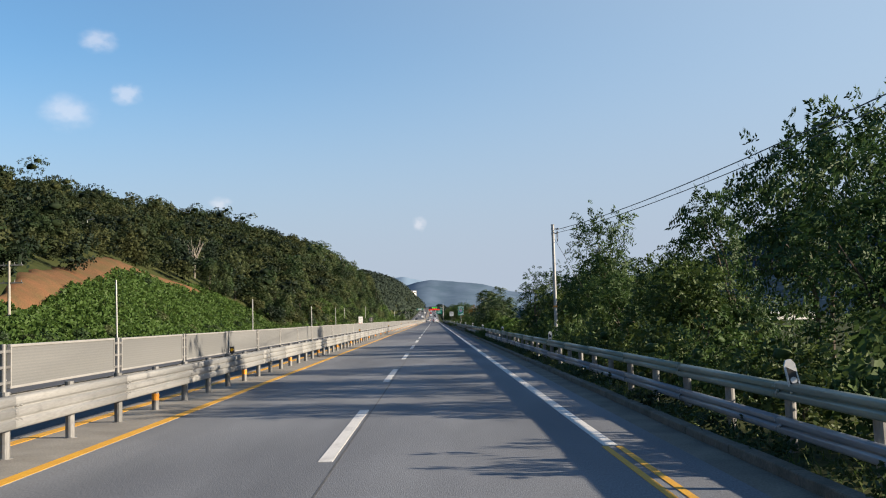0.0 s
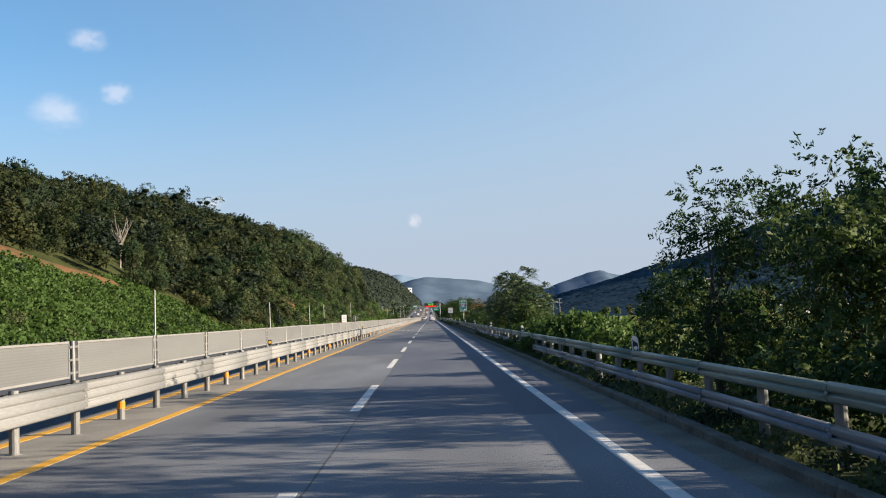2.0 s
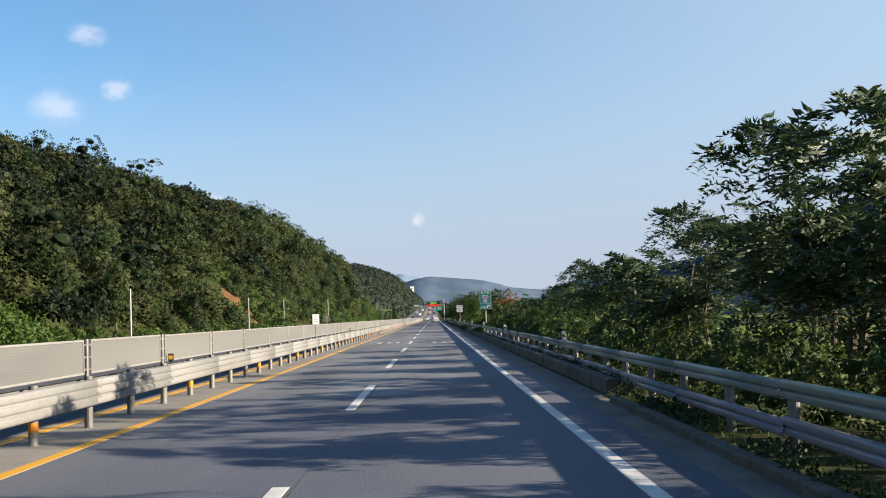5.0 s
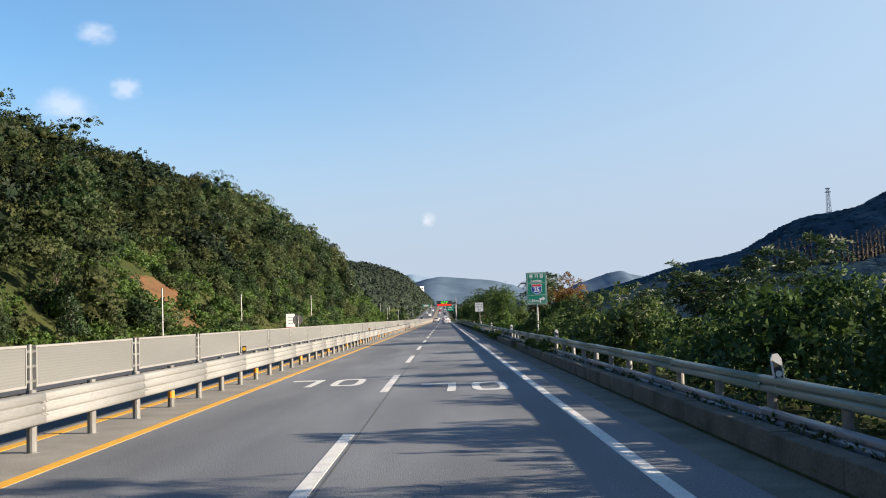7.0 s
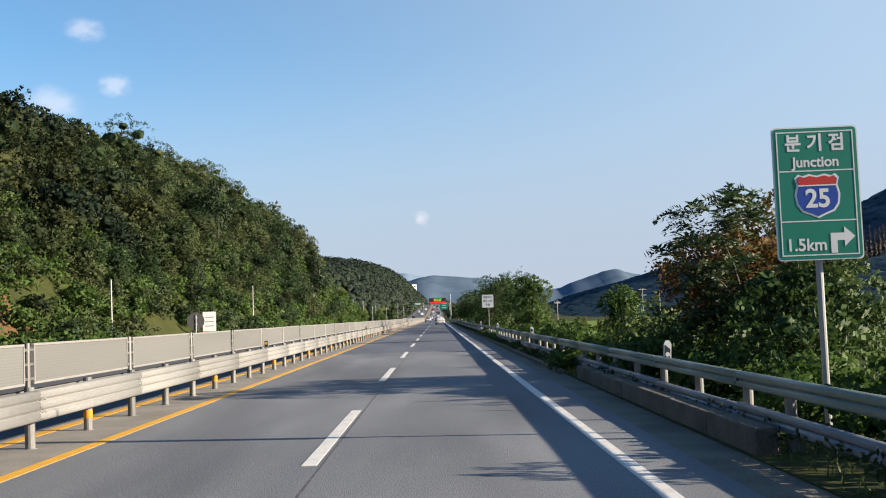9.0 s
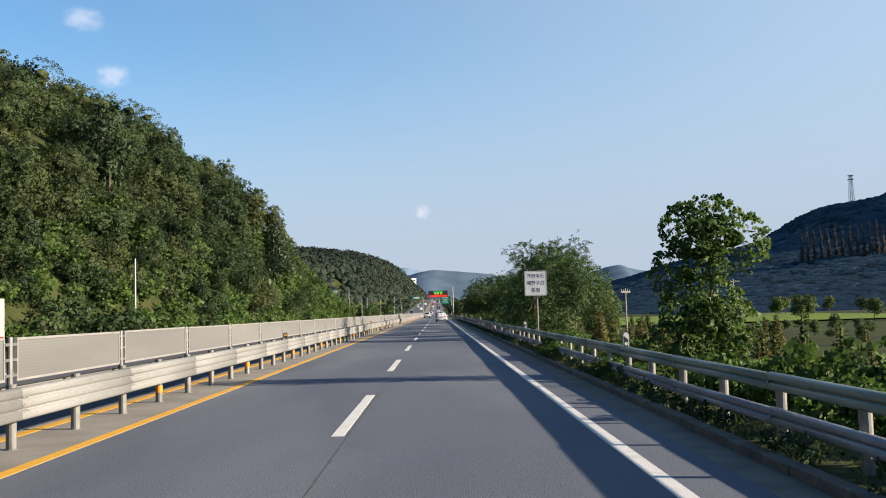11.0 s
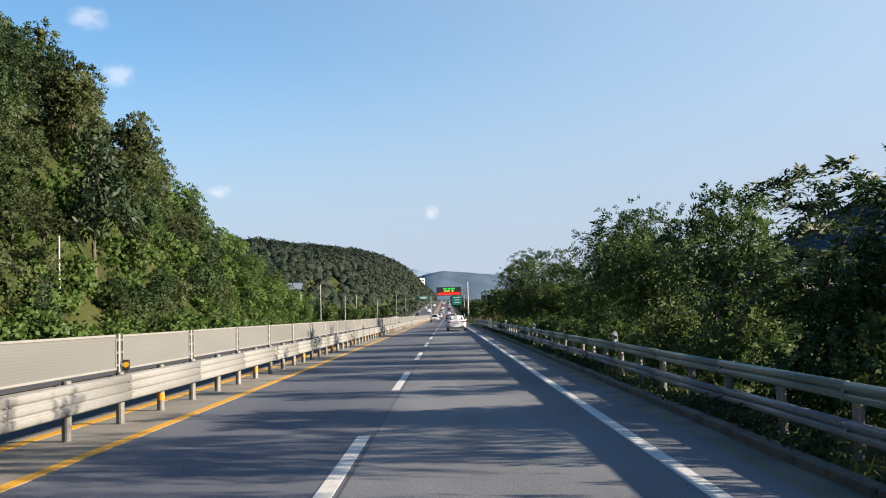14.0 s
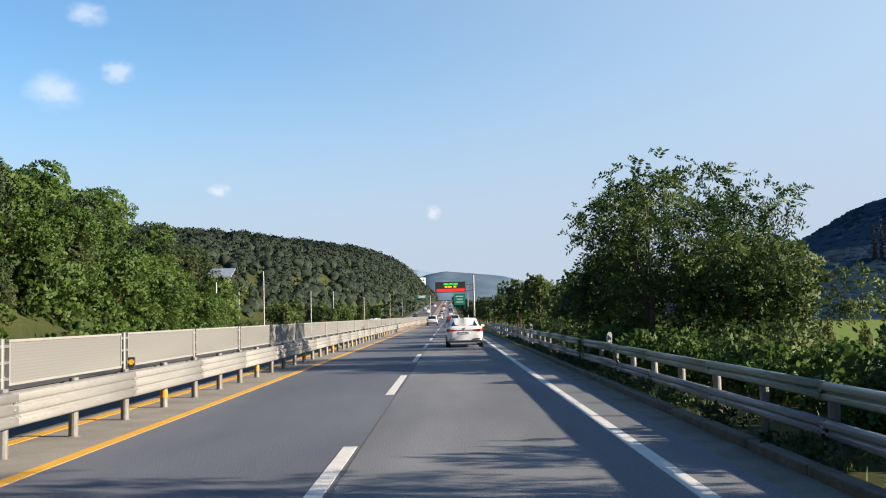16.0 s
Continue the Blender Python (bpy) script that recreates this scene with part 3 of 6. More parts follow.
def delineator(y, x=SIDE_X, lean=0.0, turn=0.0):
    ob = thing("delineator", "white plastic roadside delineator with black diamond and round reflector", "delineator", "roadside delineators", m=pose(x, y, 0.62, 0, lean, turn))
    bm = bmesh.new()
    pts = [(-0.062, 0), (0.062, 0), (0.062, 0.40), (0.03, 0.46), (-0.03, 0.46), (-0.062, 0.40)]
    a = [bm.verts.new((px, -0.015, pz)) for px, pz in pts]
    b = [bm.verts.new((px, 0.015, pz)) for px, pz in pts]
    bm.faces.new(a)
    bm.faces.new(b[::-1])
    for i in range(6):
        j = (i + 1) % 6
        bm.faces.new((a[j], a[i], b[i], b[j]))
    part("body", bm, WHITE_PLASTIC, ob)
    bm = bmesh.new()
    q = [(-0.045, 0.14), (0.045, 0.08), (0.045, 0.32), (-0.045, 0.39)]
    va = [bm.verts.new((px, -0.019, pz)) for px, pz in q]
    vb = [bm.verts.new((px, -0.0155, pz)) for px, pz in q]
    bm.faces.new(va)
    bm.faces.new(vb[::-1])
    for i in range(4):
        bm.faces.new((va[(i + 1) % 4], va[i], vb[i], vb[(i + 1) % 4]))
    part("dark_patch", bm, BLACK_PLASTIC, ob, "black reflective patch")
    bm = bmesh.new()
    tube(bm, (0, -0.0195, 0.235), (0, -0.03, 0.235), 0.036, seg=16)
    part("lens", bm, WHITE_PLASTIC, ob, "round clear reflector")


DELINEATORS = [(10.95, -12), (34.6, 3), (57.95, -4), (81.05, -8), (104, 2), (127.2, -3), (150.5, -7), (173.7, 2), (197.1, 4), (220.6, -3), (244.1, 2), (267.7, -5), (291, 3), (314.3, -4), (337.8, 2), (361.3, 5), (384.8, -4)]
for y, lean in DELINEATORS:
    delineator(y, lean=lean)


# ---- signs ----
def text_mesh(body, size, mat, x, y, z, parent, name, align="CENTER", bold=0.0, wide=1.0):
    """Flat lettering that faces -y."""
    cu = bpy.data.curves.new(name, "FONT")
    cu.body, cu.size, cu.align_x, cu.align_y, cu.extrude, cu.offset = body, size, align, "CENTER", 0.001, bold
    tmp = new(name, cu)
    me = bpy.data.meshes.new_from_object(tmp.evaluated_get(bpy.context.evaluated_depsgraph_get()))
    bpy.data.objects.remove(tmp)
    me.materials.clear()
    me.materials.append(mat)
    ob = new(name, me)
    ob.parent = parent
    ob.matrix_basis = pose(x, y, z, 90, 0, 0) @ Matrix.Diagonal((wide, 1, 1, 1))
    return ob


def plate(name, mat, w, h, y, parent, z=0.0, x=0.0, thick=0.003, radius=0.05, label=""):
    """A board with rounded corners, facing -y, its front at y."""
    bm = bmesh.new()
    ring = []
    for cx, cz, a0 in ((w / 2 - radius, h / 2 - radius, 0), (-w / 2 + radius, h / 2 - radius, 90), (-w / 2 + radius, -h / 2 + radius, 180), (w / 2 - radius, -h / 2 + radius, 270)):
        for i in range(5):
            a = radians(a0 + i * 22.5)
            ring.append((x + cx + radius * math.cos(a), z + cz + radius * math.sin(a)))
    a = [bm.verts.new((px, y, pz)) for px, pz in ring]
    b = [bm.verts.new((px, y + thick, pz)) for px, pz in ring]
    bm.faces.new(a)
    bm.faces.new(b[::-1])
    n = len(ring)
    for i in range(n):
        bm.faces.new((a[(i + 1) % n], a[i], b[i], b[(i + 1) % n]))
    bmesh.ops.recalc_face_normals(bm, faces=bm.faces[:])
    return part(name, bm, mat, parent, label)


def poly_plate(name, mat, pts, y, parent, thick=0.002, label=""):
    bm = bmesh.new()
    a = [bm.verts.new((px, y, pz)) for px, pz in pts]
    b = [bm.verts.new((px, y + thick, pz)) for px, pz in pts]
    bm.faces.new(a)
    bm.faces.new(b[::-1])
    n = len(pts)
    for i in range(n):
        bm.faces.new((a[(i + 1) % n], a[i], b[i], b[(i + 1) % n]))
    bmesh.ops.recalc_face_normals(bm, faces=bm.faces[:])
    return part(name, bm, mat, parent, label)


def sign_post(parent, x, z0, z1, r=0.05, mat=POLE_STEEL, y=0.10):
    bm = bmesh.new()
    tube(bm, (x, y, z0), (x, y, z1), r, seg=12)
    for z in (z1 - 0.25, (z1 + z1 - 1.4) / 2, z1 - 1.1):
        box(bm, x - 0.16, x + 0.16, 0.02, y - r * 0.6, z - 0.025, z + 0.025)
    part("post", bm, mat, parent)


def shield(scale, inset=0.0):
    pts = []
    half = [(0.0, 0.40), (0.16, 0.44), (0.30, 0.40), (0.38, 0.44), (0.46, 0.36), (0.42, 0.22), (0.47, 0.02), (0.44, -0.18), (0.34, -0.32), (0.18, -0.38), (0.0, -0.46)]
    k = 1 - inset
    pts = [(x * k * scale, z * k * scale) for x, z in half] + [(-x * k * scale, z * k * scale) for x, z in reversed(half[1:-1])]
    return pts


def junction_sign(x, y, z, w=1.06, h=1.62):
    ob = thing("junction_sign", "green junction direction sign with white lettering on a steel post", "road sign", m=pose(x, y, z, 0, 0, -3) @ Matrix.Diagonal((1.02, 1, 1.056, 1)))
    plate("board", SIGN_WHITE, w, h, 0.0, ob, thick=0.02, label="white-edged sign board")
    plate("green_face", SIGN_GREEN, w - 0.03, h - 0.03, -0.003, ob)
    bm = bmesh.new()
    u, v = w / 2 - 0.055, h / 2 - 0.055
    for a in ((-u, u, v - 0.014, v), (-u, u, -v, -v + 0.014), (-u, u, 0.265, 0.279), (-u, u, -0.345, -0.331)):
        box(bm, a[0], a[1], -0.006, -0.0035, a[2], a[3])
    for s in (-1, 1):
        box(bm, min(s * u, s * (u - 0.014)), max(s * u, s * (u - 0.014)), -0.006, -0.0035, -v + 0.0145, v - 0.0145)
    part("white_border", bm, SIGN_WHITE, ob)
    text_mesh("분 기 점", 0.225, SIGN_WHITE, 0, -0.0055, 0.60, ob, "lettering", bold=0.006)
    text_mesh("Junction", 0.175, SIGN_WHITE, 0, -0.0055, 0.375, ob, "lettering", bold=0.004)
    s = 0.60
    poly_plate("shield_rim", SIGN_WHITE, [(px, pz - 0.03) for px, pz in shield(s)], -0.006, ob)
    poly_plate("shield", SIGN_BLUE, [(px, pz - 0.03) for px, pz in shield(s, 0.09)], -0.009, ob)
    poly_plate("shield_top", SIGN_RED, [(-0.225, 0.10), (0.225, 0.10), (0.245, 0.16), (0.205, 0.205), (0.16, 0.19), (0.09, 0.21), (0, 0.19), (-0.09, 0.21), (-0.16, 0.19), (-0.205, 0.205), (-0.245, 0.16)], -0.0115, ob)
    bm = bmesh.new()
    box(bm, -0.235, 0.235, -0.0125, -0.0116, 0.085, 0.10)
    part("shield_bar", bm, SIGN_WHITE, ob)
    text_mesh("25", 0.31, SIGN_WHITE, 0, -0.0105, -0.075, ob, "lettering", bold=0.008)
    text_mesh("1.5km", 0.205, SIGN_WHITE, -0.17, -0.0055, -0.63, ob, "lettering", bold=0.004)
    poly_plate("arrow", SIGN_WHITE, [(0.13, -0.73), (0.21, -0.73), (0.21, -0.58), (0.30, -0.58), (0.30, -0.655), (0.43, -0.535), (0.30, -0.415), (0.30, -0.49), (0.13, -0.49)], -0.0065, ob, label="white arrow turning off to the side")
    sign_post(ob, 0.0, -z - 0.5, 0.62, 0.045)


def notice_sign(x, y, z, w=1.03, h=1.15):
    ob = thing("notice_sign", "white rectangular road notice sign with dark lettering", "road sign", m=pose(x, y, z, 0, 0, -2))
    plate("board", SIGN_WHITE, w, h, 0.0, ob, thick=0.02)
    bm = bmesh.new()
    u, v = w / 2 - 0.02, h / 2 - 0.02
    for a in ((-u, u, v - 0.012, v), (-u, u, -v, -v + 0.012)):
        box(bm, a[0], a[1], -0.003, -0.0005, a[2], a[3])
    for s in (-1, 1):
        box(bm, min(s * u, s * (u - 0.012)), max(s * u, s * (u - 0.012)), -0.003, -0.0005, -v + 0.0125, v - 0.0125)
    part("border", bm, INK, ob)
    for row, z_row in (("가변속도", 0.33), ("제한구간", 0.0), ("종점", -0.33)):
        text_mesh(row, 0.225, INK, 0, -0.002, z_row, ob, "lettering", bold=0.004)
    sign_post(ob, 0.05, -z - 0.5, 0.45, 0.05, DARK_STEEL)


junction_sign(4.64, 193.3, 3.00)
notice_sign(4.22, 270.7, 2.81)


def small_sign(x, y, z, w, h, mat, label, band=None, yaw=0):
    ob = thing("roadside_sign", label, "road sign", m=pose(x, y, z, 0, 0, yaw))
    plate("board", mat, w, h, 0.0, ob, thick=0.02)
    if band:
        bm = bmesh.new()
        box(bm, -w / 2 + 0.03, w / 2 - 0.03, -0.004, -0.0005, -h / 2 + 0.03, -h / 2 + 0.2)
        part("band", bm, band, ob, "red band along the foot")
    for r in range(3):
        bm = bmesh.new()
        box(bm, -w * 0.32, w * 0.32, -0.004, -0.0005, h * (0.25 - 0.2 * r) - 0.04, h * (0.25 - 0.2 * r) + 0.04)
        part("text_bar", bm, INK if band is None else POLE_STEEL, ob)
    sign_post(ob, 0.0, -z - 0.3, h * 0.4, 0.05, DARK_STEEL)


small_sign(-19.6, 267.3, 1.80, 1.1, 1.85, SIGN_WHITE, "white roadside board with a red foot band beyond the median", SIGN_RED, 12)


def round_sign_back(x, y, z, r):
    ob = thing("round_road_sign", "dark back of a round road sign on a slim post", "road sign", m=pose(x, y, z, 0, 0, 25))
    bm = bmesh.new()
    tube(bm, (0, 0, 0), (0, 0.015, 0), r, seg=28)
    part("disc", bm, BLACK_PLASTIC, ob)
    bm = bmesh.new()
    tube(bm, (0, -0.05, -z - 0.3), (0, -0.05, r * 0.7), 0.035, seg=10)
    for dz in (-0.2, 0.2):
        box(bm, -0.12, 0.12, -0.03, -0.002, dz - 0.02, dz + 0.02)
    part("post", bm, POLE_STEEL, ob)


round_sign_back(-15.5, 245, 1.88, 0.55)


# ---- message gantry and far overhead signs ----
def message_gantry(y=534.0):
    z0 = road_z(y)
    ob = thing("message_gantry", "overhead electronic message board with red and green lit bars", "gantry", m=Matrix.Translation((-0.5, y, z0 - 0.1)))
    bm = bmesh.new()
    tube(bm, (4.9, 0.3, -1.5), (4.9, 0.3, 9.3), 0.22, 0.16, seg=14)
    part("mast", bm, POLE_STEEL, ob)
    bm = bmesh.new()
    tube(bm, (4.9, 0.3, 7.6), (-2.2, 0.3, 7.6), 0.12, 0.09, seg=10)
    tube(bm, (4.9, 0.3, 6.5), (-2.2, 0.3, 6.5), 0.12, 0.09, seg=10)
    for i in range(6):
        tube(bm, (4.4 - i * 1.2, 0.3, 6.5), (3.8 - i * 1.2, 0.3, 7.6), 0.05, seg=6)
    part("arm", bm, POLE_STEEL, ob)
    bm = bmesh.new()
    box(bm, -2.55, 3.35, -0.1, 0.15, 6.1, 8.15, 0.03)
    part("board", bm, BLACK_PLASTIC, ob, "black message board housing")
    for mat, spans, zc, hh in ((LED_GREEN, ((-0.9, 0.1), (0.2, 0.9), (1.0, 1.9)), 7.72, 0.36), (LED_YELLOW, ((-0.7, -0.1), (0.0, 0.7), (1.0, 1.6)), 7.2, 0.34)):
        for a, b in spans:
            bm = bmesh.new()
            for i in range(4):
                box(bm, a, b - 0.05, -0.106, -0.101, zc - hh / 2 + i * hh / 4 + 0.012, zc - hh / 2 + (i + 1) * hh / 4 - 0.012)
            part("lit_text_bars", bm, mat, ob)
    bm = bmesh.new()
    for i in range(6):
        box(bm, -2.3, 3.15, -0.106, -0.101, 6.25 + i * 0.10, 6.25 + i * 0.10 + 0.07)
    part("lit_band", bm, LED_RED, ob, "red lit band")


message_gantry()


def overhead_sign(x, y, z, w, h, label):
    g = ground_z(x + w / 2 + 1, y)
    ob = thing("direction_sign", label, "road sign", m=Matrix.Translation((x, y, 0)))
    plate("board", SIGN_GREEN, w, h, 0.0, ob, z=z, thick=0.06)
    for i, s in enumerate((0.7, 0.5, 0.62)):
        bm = bmesh.new()
        box(bm, -w * s / 2, w * s / 2, -0.02, -0.004, z + h * (0.26 - 0.25 * i) - 0.12, z + h * (0.26 - 0.25 * i) + 0.12)
        part("text_bar", bm, SIGN_WHITE, ob)
    bm = bmesh.new()
    tube(bm, (w / 2 + 0.8, 0.4, g - 0.5), (w / 2 + 0.8, 0.4, z + h / 2), 0.16, seg=10)
    tube(bm, (w / 2 + 0.8, 0.4, z), (-w / 2, 0.2, z), 0.1, seg=8)
    part("mast", bm, POLE_STEEL, ob)


overhead_sign(3.0, 662, 6.6, 3.6, 3.6, "green overhead direction sign with white text bars")
overhead_sign(-10.0, 700, 8.4, 4.2, 1.1, "dark overhead sign above the opposite carriageway")


# ---- poles and wires ----
def steel_pole(x, y, top, r=0.075, name="utility_pole", mat=POLE_STEEL, label="slim grey steel pole beside the guardrail", extras=True, lean=0.0):
    g = ground_z(x, y)
    ob = thing(name, label, "pole", m=pose(x, y, g, 0, lean, 0))
    bm = bmesh.new()
    tube(bm, (0, 0, -0.3), (0, 0, top - g), r, r * 0.8, seg=12)
    part("shaft", bm, mat, ob)
    if extras:
        bm = bmesh.new()
        tube(bm, (0, 0, top - g), (0, 0, top - g + 0.03), r * 1.05, seg=12)
        for z in (0.15, 0.35):
            tube(bm, (-r, 0, top - g - z), (r + 0.14, 0, top - g - z), 0.018, seg=6)
        bmesh.ops.create_uvsphere(bm, u_segments=8, v_segments=6, radius=0.04, matrix=Matrix.Translation((r + 0.14, 0, top - g - 0.15)))
        part("bracket", bm, DARK_STEEL, ob)
        bm = bmesh.new()
        tube(bm, (0, 0, 1.95 - g), (0, 0, 2.03 - g), r + 0.006, seg=12)
        part("warning_band", bm, ORANGE, ob, "yellow warning band")
    return ob


def cable(points, r, name="cable", label="black overhead cable", mat=CABLE, sag=0.6, seg=24):
    a, b = Vector(points[0]), Vector(points[1])
    bm = bmesh.new()
    prev = None
    for i in range(seg + 1):
        u = i / seg
        p = a.lerp(b, u) - Vector((0, 0, sag * 4 * u * (1 - u)))
        ring = [bm.verts.new(p + Vector((r * math.cos(t), 0, r * math.sin(t)))) for t in (0, 2.1, 4.2)]
        if prev:
            for j in range(3):
                bm.faces.new((prev[j], prev[(j + 1) % 3], ring[(j + 1) % 3], ring[j]))
        prev = ring
    return tagged(part(name, bm, mat), label, "cable")


steel_pole(4.60, 42.3, 5.37)
cable([(4.70, 42.3, 5.17), (7.2, -6, 5.3)], 0.014, label="black overhead cable from the steel pole")
cable([(4.70, 42.3, 5.04), (7.2, -6, 5.12)], 0.012, label="thin lower cable from the steel pole")
bm = bmesh.new()
for i in range(22):
    u = i / 22
    p = Vector((4.70, 42.3, 5.12)).lerp(Vector((7.2, -6, 5.22)), u) - Vector((0, 0, 2.4 * u * (1 - u)))
    bmesh.ops.create_cone(bm, cap_ends=False, segments=8, radius1=0.06, radius2=0.06, depth=0.02, matrix=Matrix.Translation(p) @ Matrix.Rotation(radians(90), 4, "X"))
tagged(part("cable_rings", bm, CABLE), "small hanger rings along the overhead cable", "cable hanger")
bm = bmesh.new()
for i in range(24):
    a0, a1 = 2 * math.pi * i / 24, 2 * math.pi * (i + 1) / 24
    tube(bm, (4.77, 42.2 + 0.16 * math.cos(a0), 4.9 + 0.22 * math.sin(a0)), (4.77, 42.2 + 0.16 * math.cos(a1), 4.9 + 0.22 * math.sin(a1)), 0.014, seg=5)
tagged(part("cable_coil", bm, CABLE), "coiled spare cable hung at the pole top", "cable coil")
cable([(4.60, 42.3, 4.9), (8.0, 45.1, -0.5)], 0.01, sag=0.02, label="thin steel guy wire of the pole")

for x, y, top in ((-21.6, 68.4, 4.8), (-20.9, 115.4, 4.4), (-20.4, 167, 4.2), (-21.0, 214, 4.5), (-22.2, 249.5, 4.9), (-19.8, 289, 5.6), (-19.3, 339, 5.95), (-18.5, 405, 3.6), (-18.5, 415, 4.6), (-18.8, 437, 6.4), (-24, 446, 5.4), (-28, 470, 5.6), (-18.6, 470, 5.2), (-19.9, 508, 6.2), (-19, 560, 6), (-18, 640, 8.5), (-18, 720, 9)):
    steel_pole(x, y, top, 0.07, label="slim pale roadside pole beyond the opposite carriageway", extras=False, lean=rng.uniform(-0.6, 0.6))


def cross_pole(x, y, top, arm=1.6, mat=POLE_CONCRETE, arms=2, turn=20, r=0.13):
    g = ground_z(x, y)
    ob = thing("power_pole", "concrete power pole with cross arms and insulators", "pole", "power poles", m=pose(x, y, g, 0, 0, turn))
    h = top - g
    bm = bmesh.new()
    tube(bm, (0, 0, -0.5), (0, 0, h), r, r * 0.65, seg=12)
    part("shaft", bm, mat, ob)
    for i in range(arms):
        bm = bmesh.new()
        z = h - 0.3 - i * 1.3
        box(bm, -arm / 2, arm / 2, -0.05, 0.05, z - 0.05, z + 0.05)
        for s in (-0.45, -0.2, 0.2, 0.45):
            tube(bm, (s * arm, 0, z + 0.05), (s * arm, 0, z + 0.22), 0.035, 0.02, seg=8)
        part("cross_arm", bm, STEEL_POST, ob)
    return ob


cross_pole(40.5, 189.8, 5.8, 2.2)
cross_pole(37.5, 353.6, 4.7, 2.0, arms=1)
cross_pole(-31.5, 75, 6.7, 2.0, turn=0)
cross_pole(-38, 204, 11.0, 0.8, arms=1)
cross_pole(13.8, 300, 3.0, 0.8, arms=1, r=0.07)
cross_pole(48, 420, 6.5, 2.2)
cable([(40.5, 189.8, 5.4), (37.5, 353.6, 4.4)], 0.03, sag=1.6, label="black power line across the valley")
cable([(40.5, 189.8, 5.4), (20, 100, 6.8)], 0.02, sag=1.0, label="black power line across the valley")


def hill_lamp(x, y, top):
    g = ground_z(x, y)
    ob = thing("street_lamp", "slim street lamp on the wooded slope", "lamp", m=Matrix.Translation((x, y, g)))
    bm = bmesh.new()
    tube(bm, (0, 0, -0.3), (0, 0, top - g), 0.08, 0.06, seg=10)
    tube(bm, (0, 0, top - g), (0.9, 0, top - g + 0.1), 0.05, seg=8)
    part("shaft", bm, POLE_STEEL, ob)
    bm = bmesh.new()
    box(bm, 0.7, 1.3, -0.12, 0.12, top - g + 0.04, top - g + 0.18, 0.03)
    part("lamp_head", bm, FRAME_WHITE, ob)


hill_lamp(-50.4, 148, 17.3)


def lattice_tower(x, y, high):
    g = ground_z(x, y)
    ob = thing("lattice_tower", "grey lattice tower on the wooded mountain ridge", "tower", m=Matrix.Translation((x, y, g)))
    bm = bmesh.new()
    for sx in (-1, 1):
        for sy in (-1, 1):
            tube(bm, (2.4 * sx, 2.4 * sy, -2), (1.2 * sx, 1.2 * sy, high), 0.25, seg=5)
    n = 6
    for i in range(n):
        z0, z1 = high * i / n, high * (i + 1) / n
        w0, w1 = 2.4 - 1.2 * i / n, 2.4 - 1.2 * (i + 1) / n
        for sy in (-1, 1):
            tube(bm, (-w0, w0 * sy, z0), (w1, w1 * sy, z1), 0.15, seg=4)
            tube(bm, (w0, w0 * sy, z0), (-w1, w1 * sy, z1), 0.15, seg=4)
    part("frame", bm, POLE_STEEL, ob)
    bm = bmesh.new()
    box(bm, -2.6, 2.6, -2.6, 2.6, high - 4, high - 3.2)
    box(bm, -2.2, 2.2, -2.2, 2.2, high, high + 1)
    part("platform", bm, POLE_STEEL, ob)


lattice_tower(449, 1316, 30)


# ---- buildings ----
def shed(x, y, z, w, d, h, label, roof_mat, wall_mat, turn=0.0, windows=3):
    ob = thing("house", label, "building", m=pose(x, y, z, 0, 0, turn))
    bm = bmesh.new()
    box(bm, -w / 2, w / 2, -d / 2, d / 2, -0.2, h)
    for sx in (-1, 1):
        for sy in (-1, 1):
            box(bm, sx * (w / 2 - 0.1) - 0.06, sx * (w / 2 - 0.1) + 0.06, sy * (d / 2 - 0.1) - 0.06, sy * (d / 2 - 0.1) + 0.06, -5.5, -0.2)
    part("wall", bm, wall_mat, ob)
    bm = bmesh.new()
    a = [bm.verts.new(p) for p in ((-w / 2 - 0.4, -d / 2 - 0.4, h), (w / 2 + 0.4, -d / 2 - 0.4, h), (w / 2 + 0.4, d / 2 + 0.4, h + 0.9), (-w / 2 - 0.4, d / 2 + 0.4, h + 0.9))]
    b = [bm.verts.new(v.co + Vector((0, 0, 0.12))) for v in a]
    bm.faces.new(a[::-1])
    bm.faces.new(b)
    for i in range(4):
        bm.faces.new((a[i], a[(i + 1) % 4], b[(i + 1) % 4], b[i]))
    part("roof", bm, roof_mat, ob)
    for i in range(windows):
        bm = bmesh.new()
        cx = -w / 2 + (i + 0.5) * w / windows
        box(bm, cx - w / windows * 0.28, cx + w / windows * 0.28, -d / 2 - 0.03, -d / 2 + 0.02, h * 0.35, h * 0.75)
        part("window", bm, CAR_GLASS, ob)


def block(x, y, z, w, d, storeys, label, mat, turn=0.0, bays=5):
    ob = thing("building", label, "building", m=pose(x, y, z, 0, 0, turn))
    h = storeys * 3.4
    bm = bmesh.new()
    box(bm, -w / 2, w / 2, -d / 2, d / 2, -8, h)
    box(bm, -w / 2 - 0.2, w / 2 + 0.2, -d / 2 - 0.2, d / 2 + 0.2, h + 0.004, h + 0.7)
    part("wall", bm, mat, ob)
    for s in range(storeys):
        for i in range(bays):
            bm = bmesh.new()
            cx = -w / 2 + (i + 0.5) * w / bays
            box(bm, cx - w / bays * 0.3, cx + w / bays * 0.3, -d / 2 - 0.05, -d / 2 + 0.02, s * 3.4 + 1.0, s * 3.4 + 2.6)
            part("window", bm, CAR_GLASS, ob)


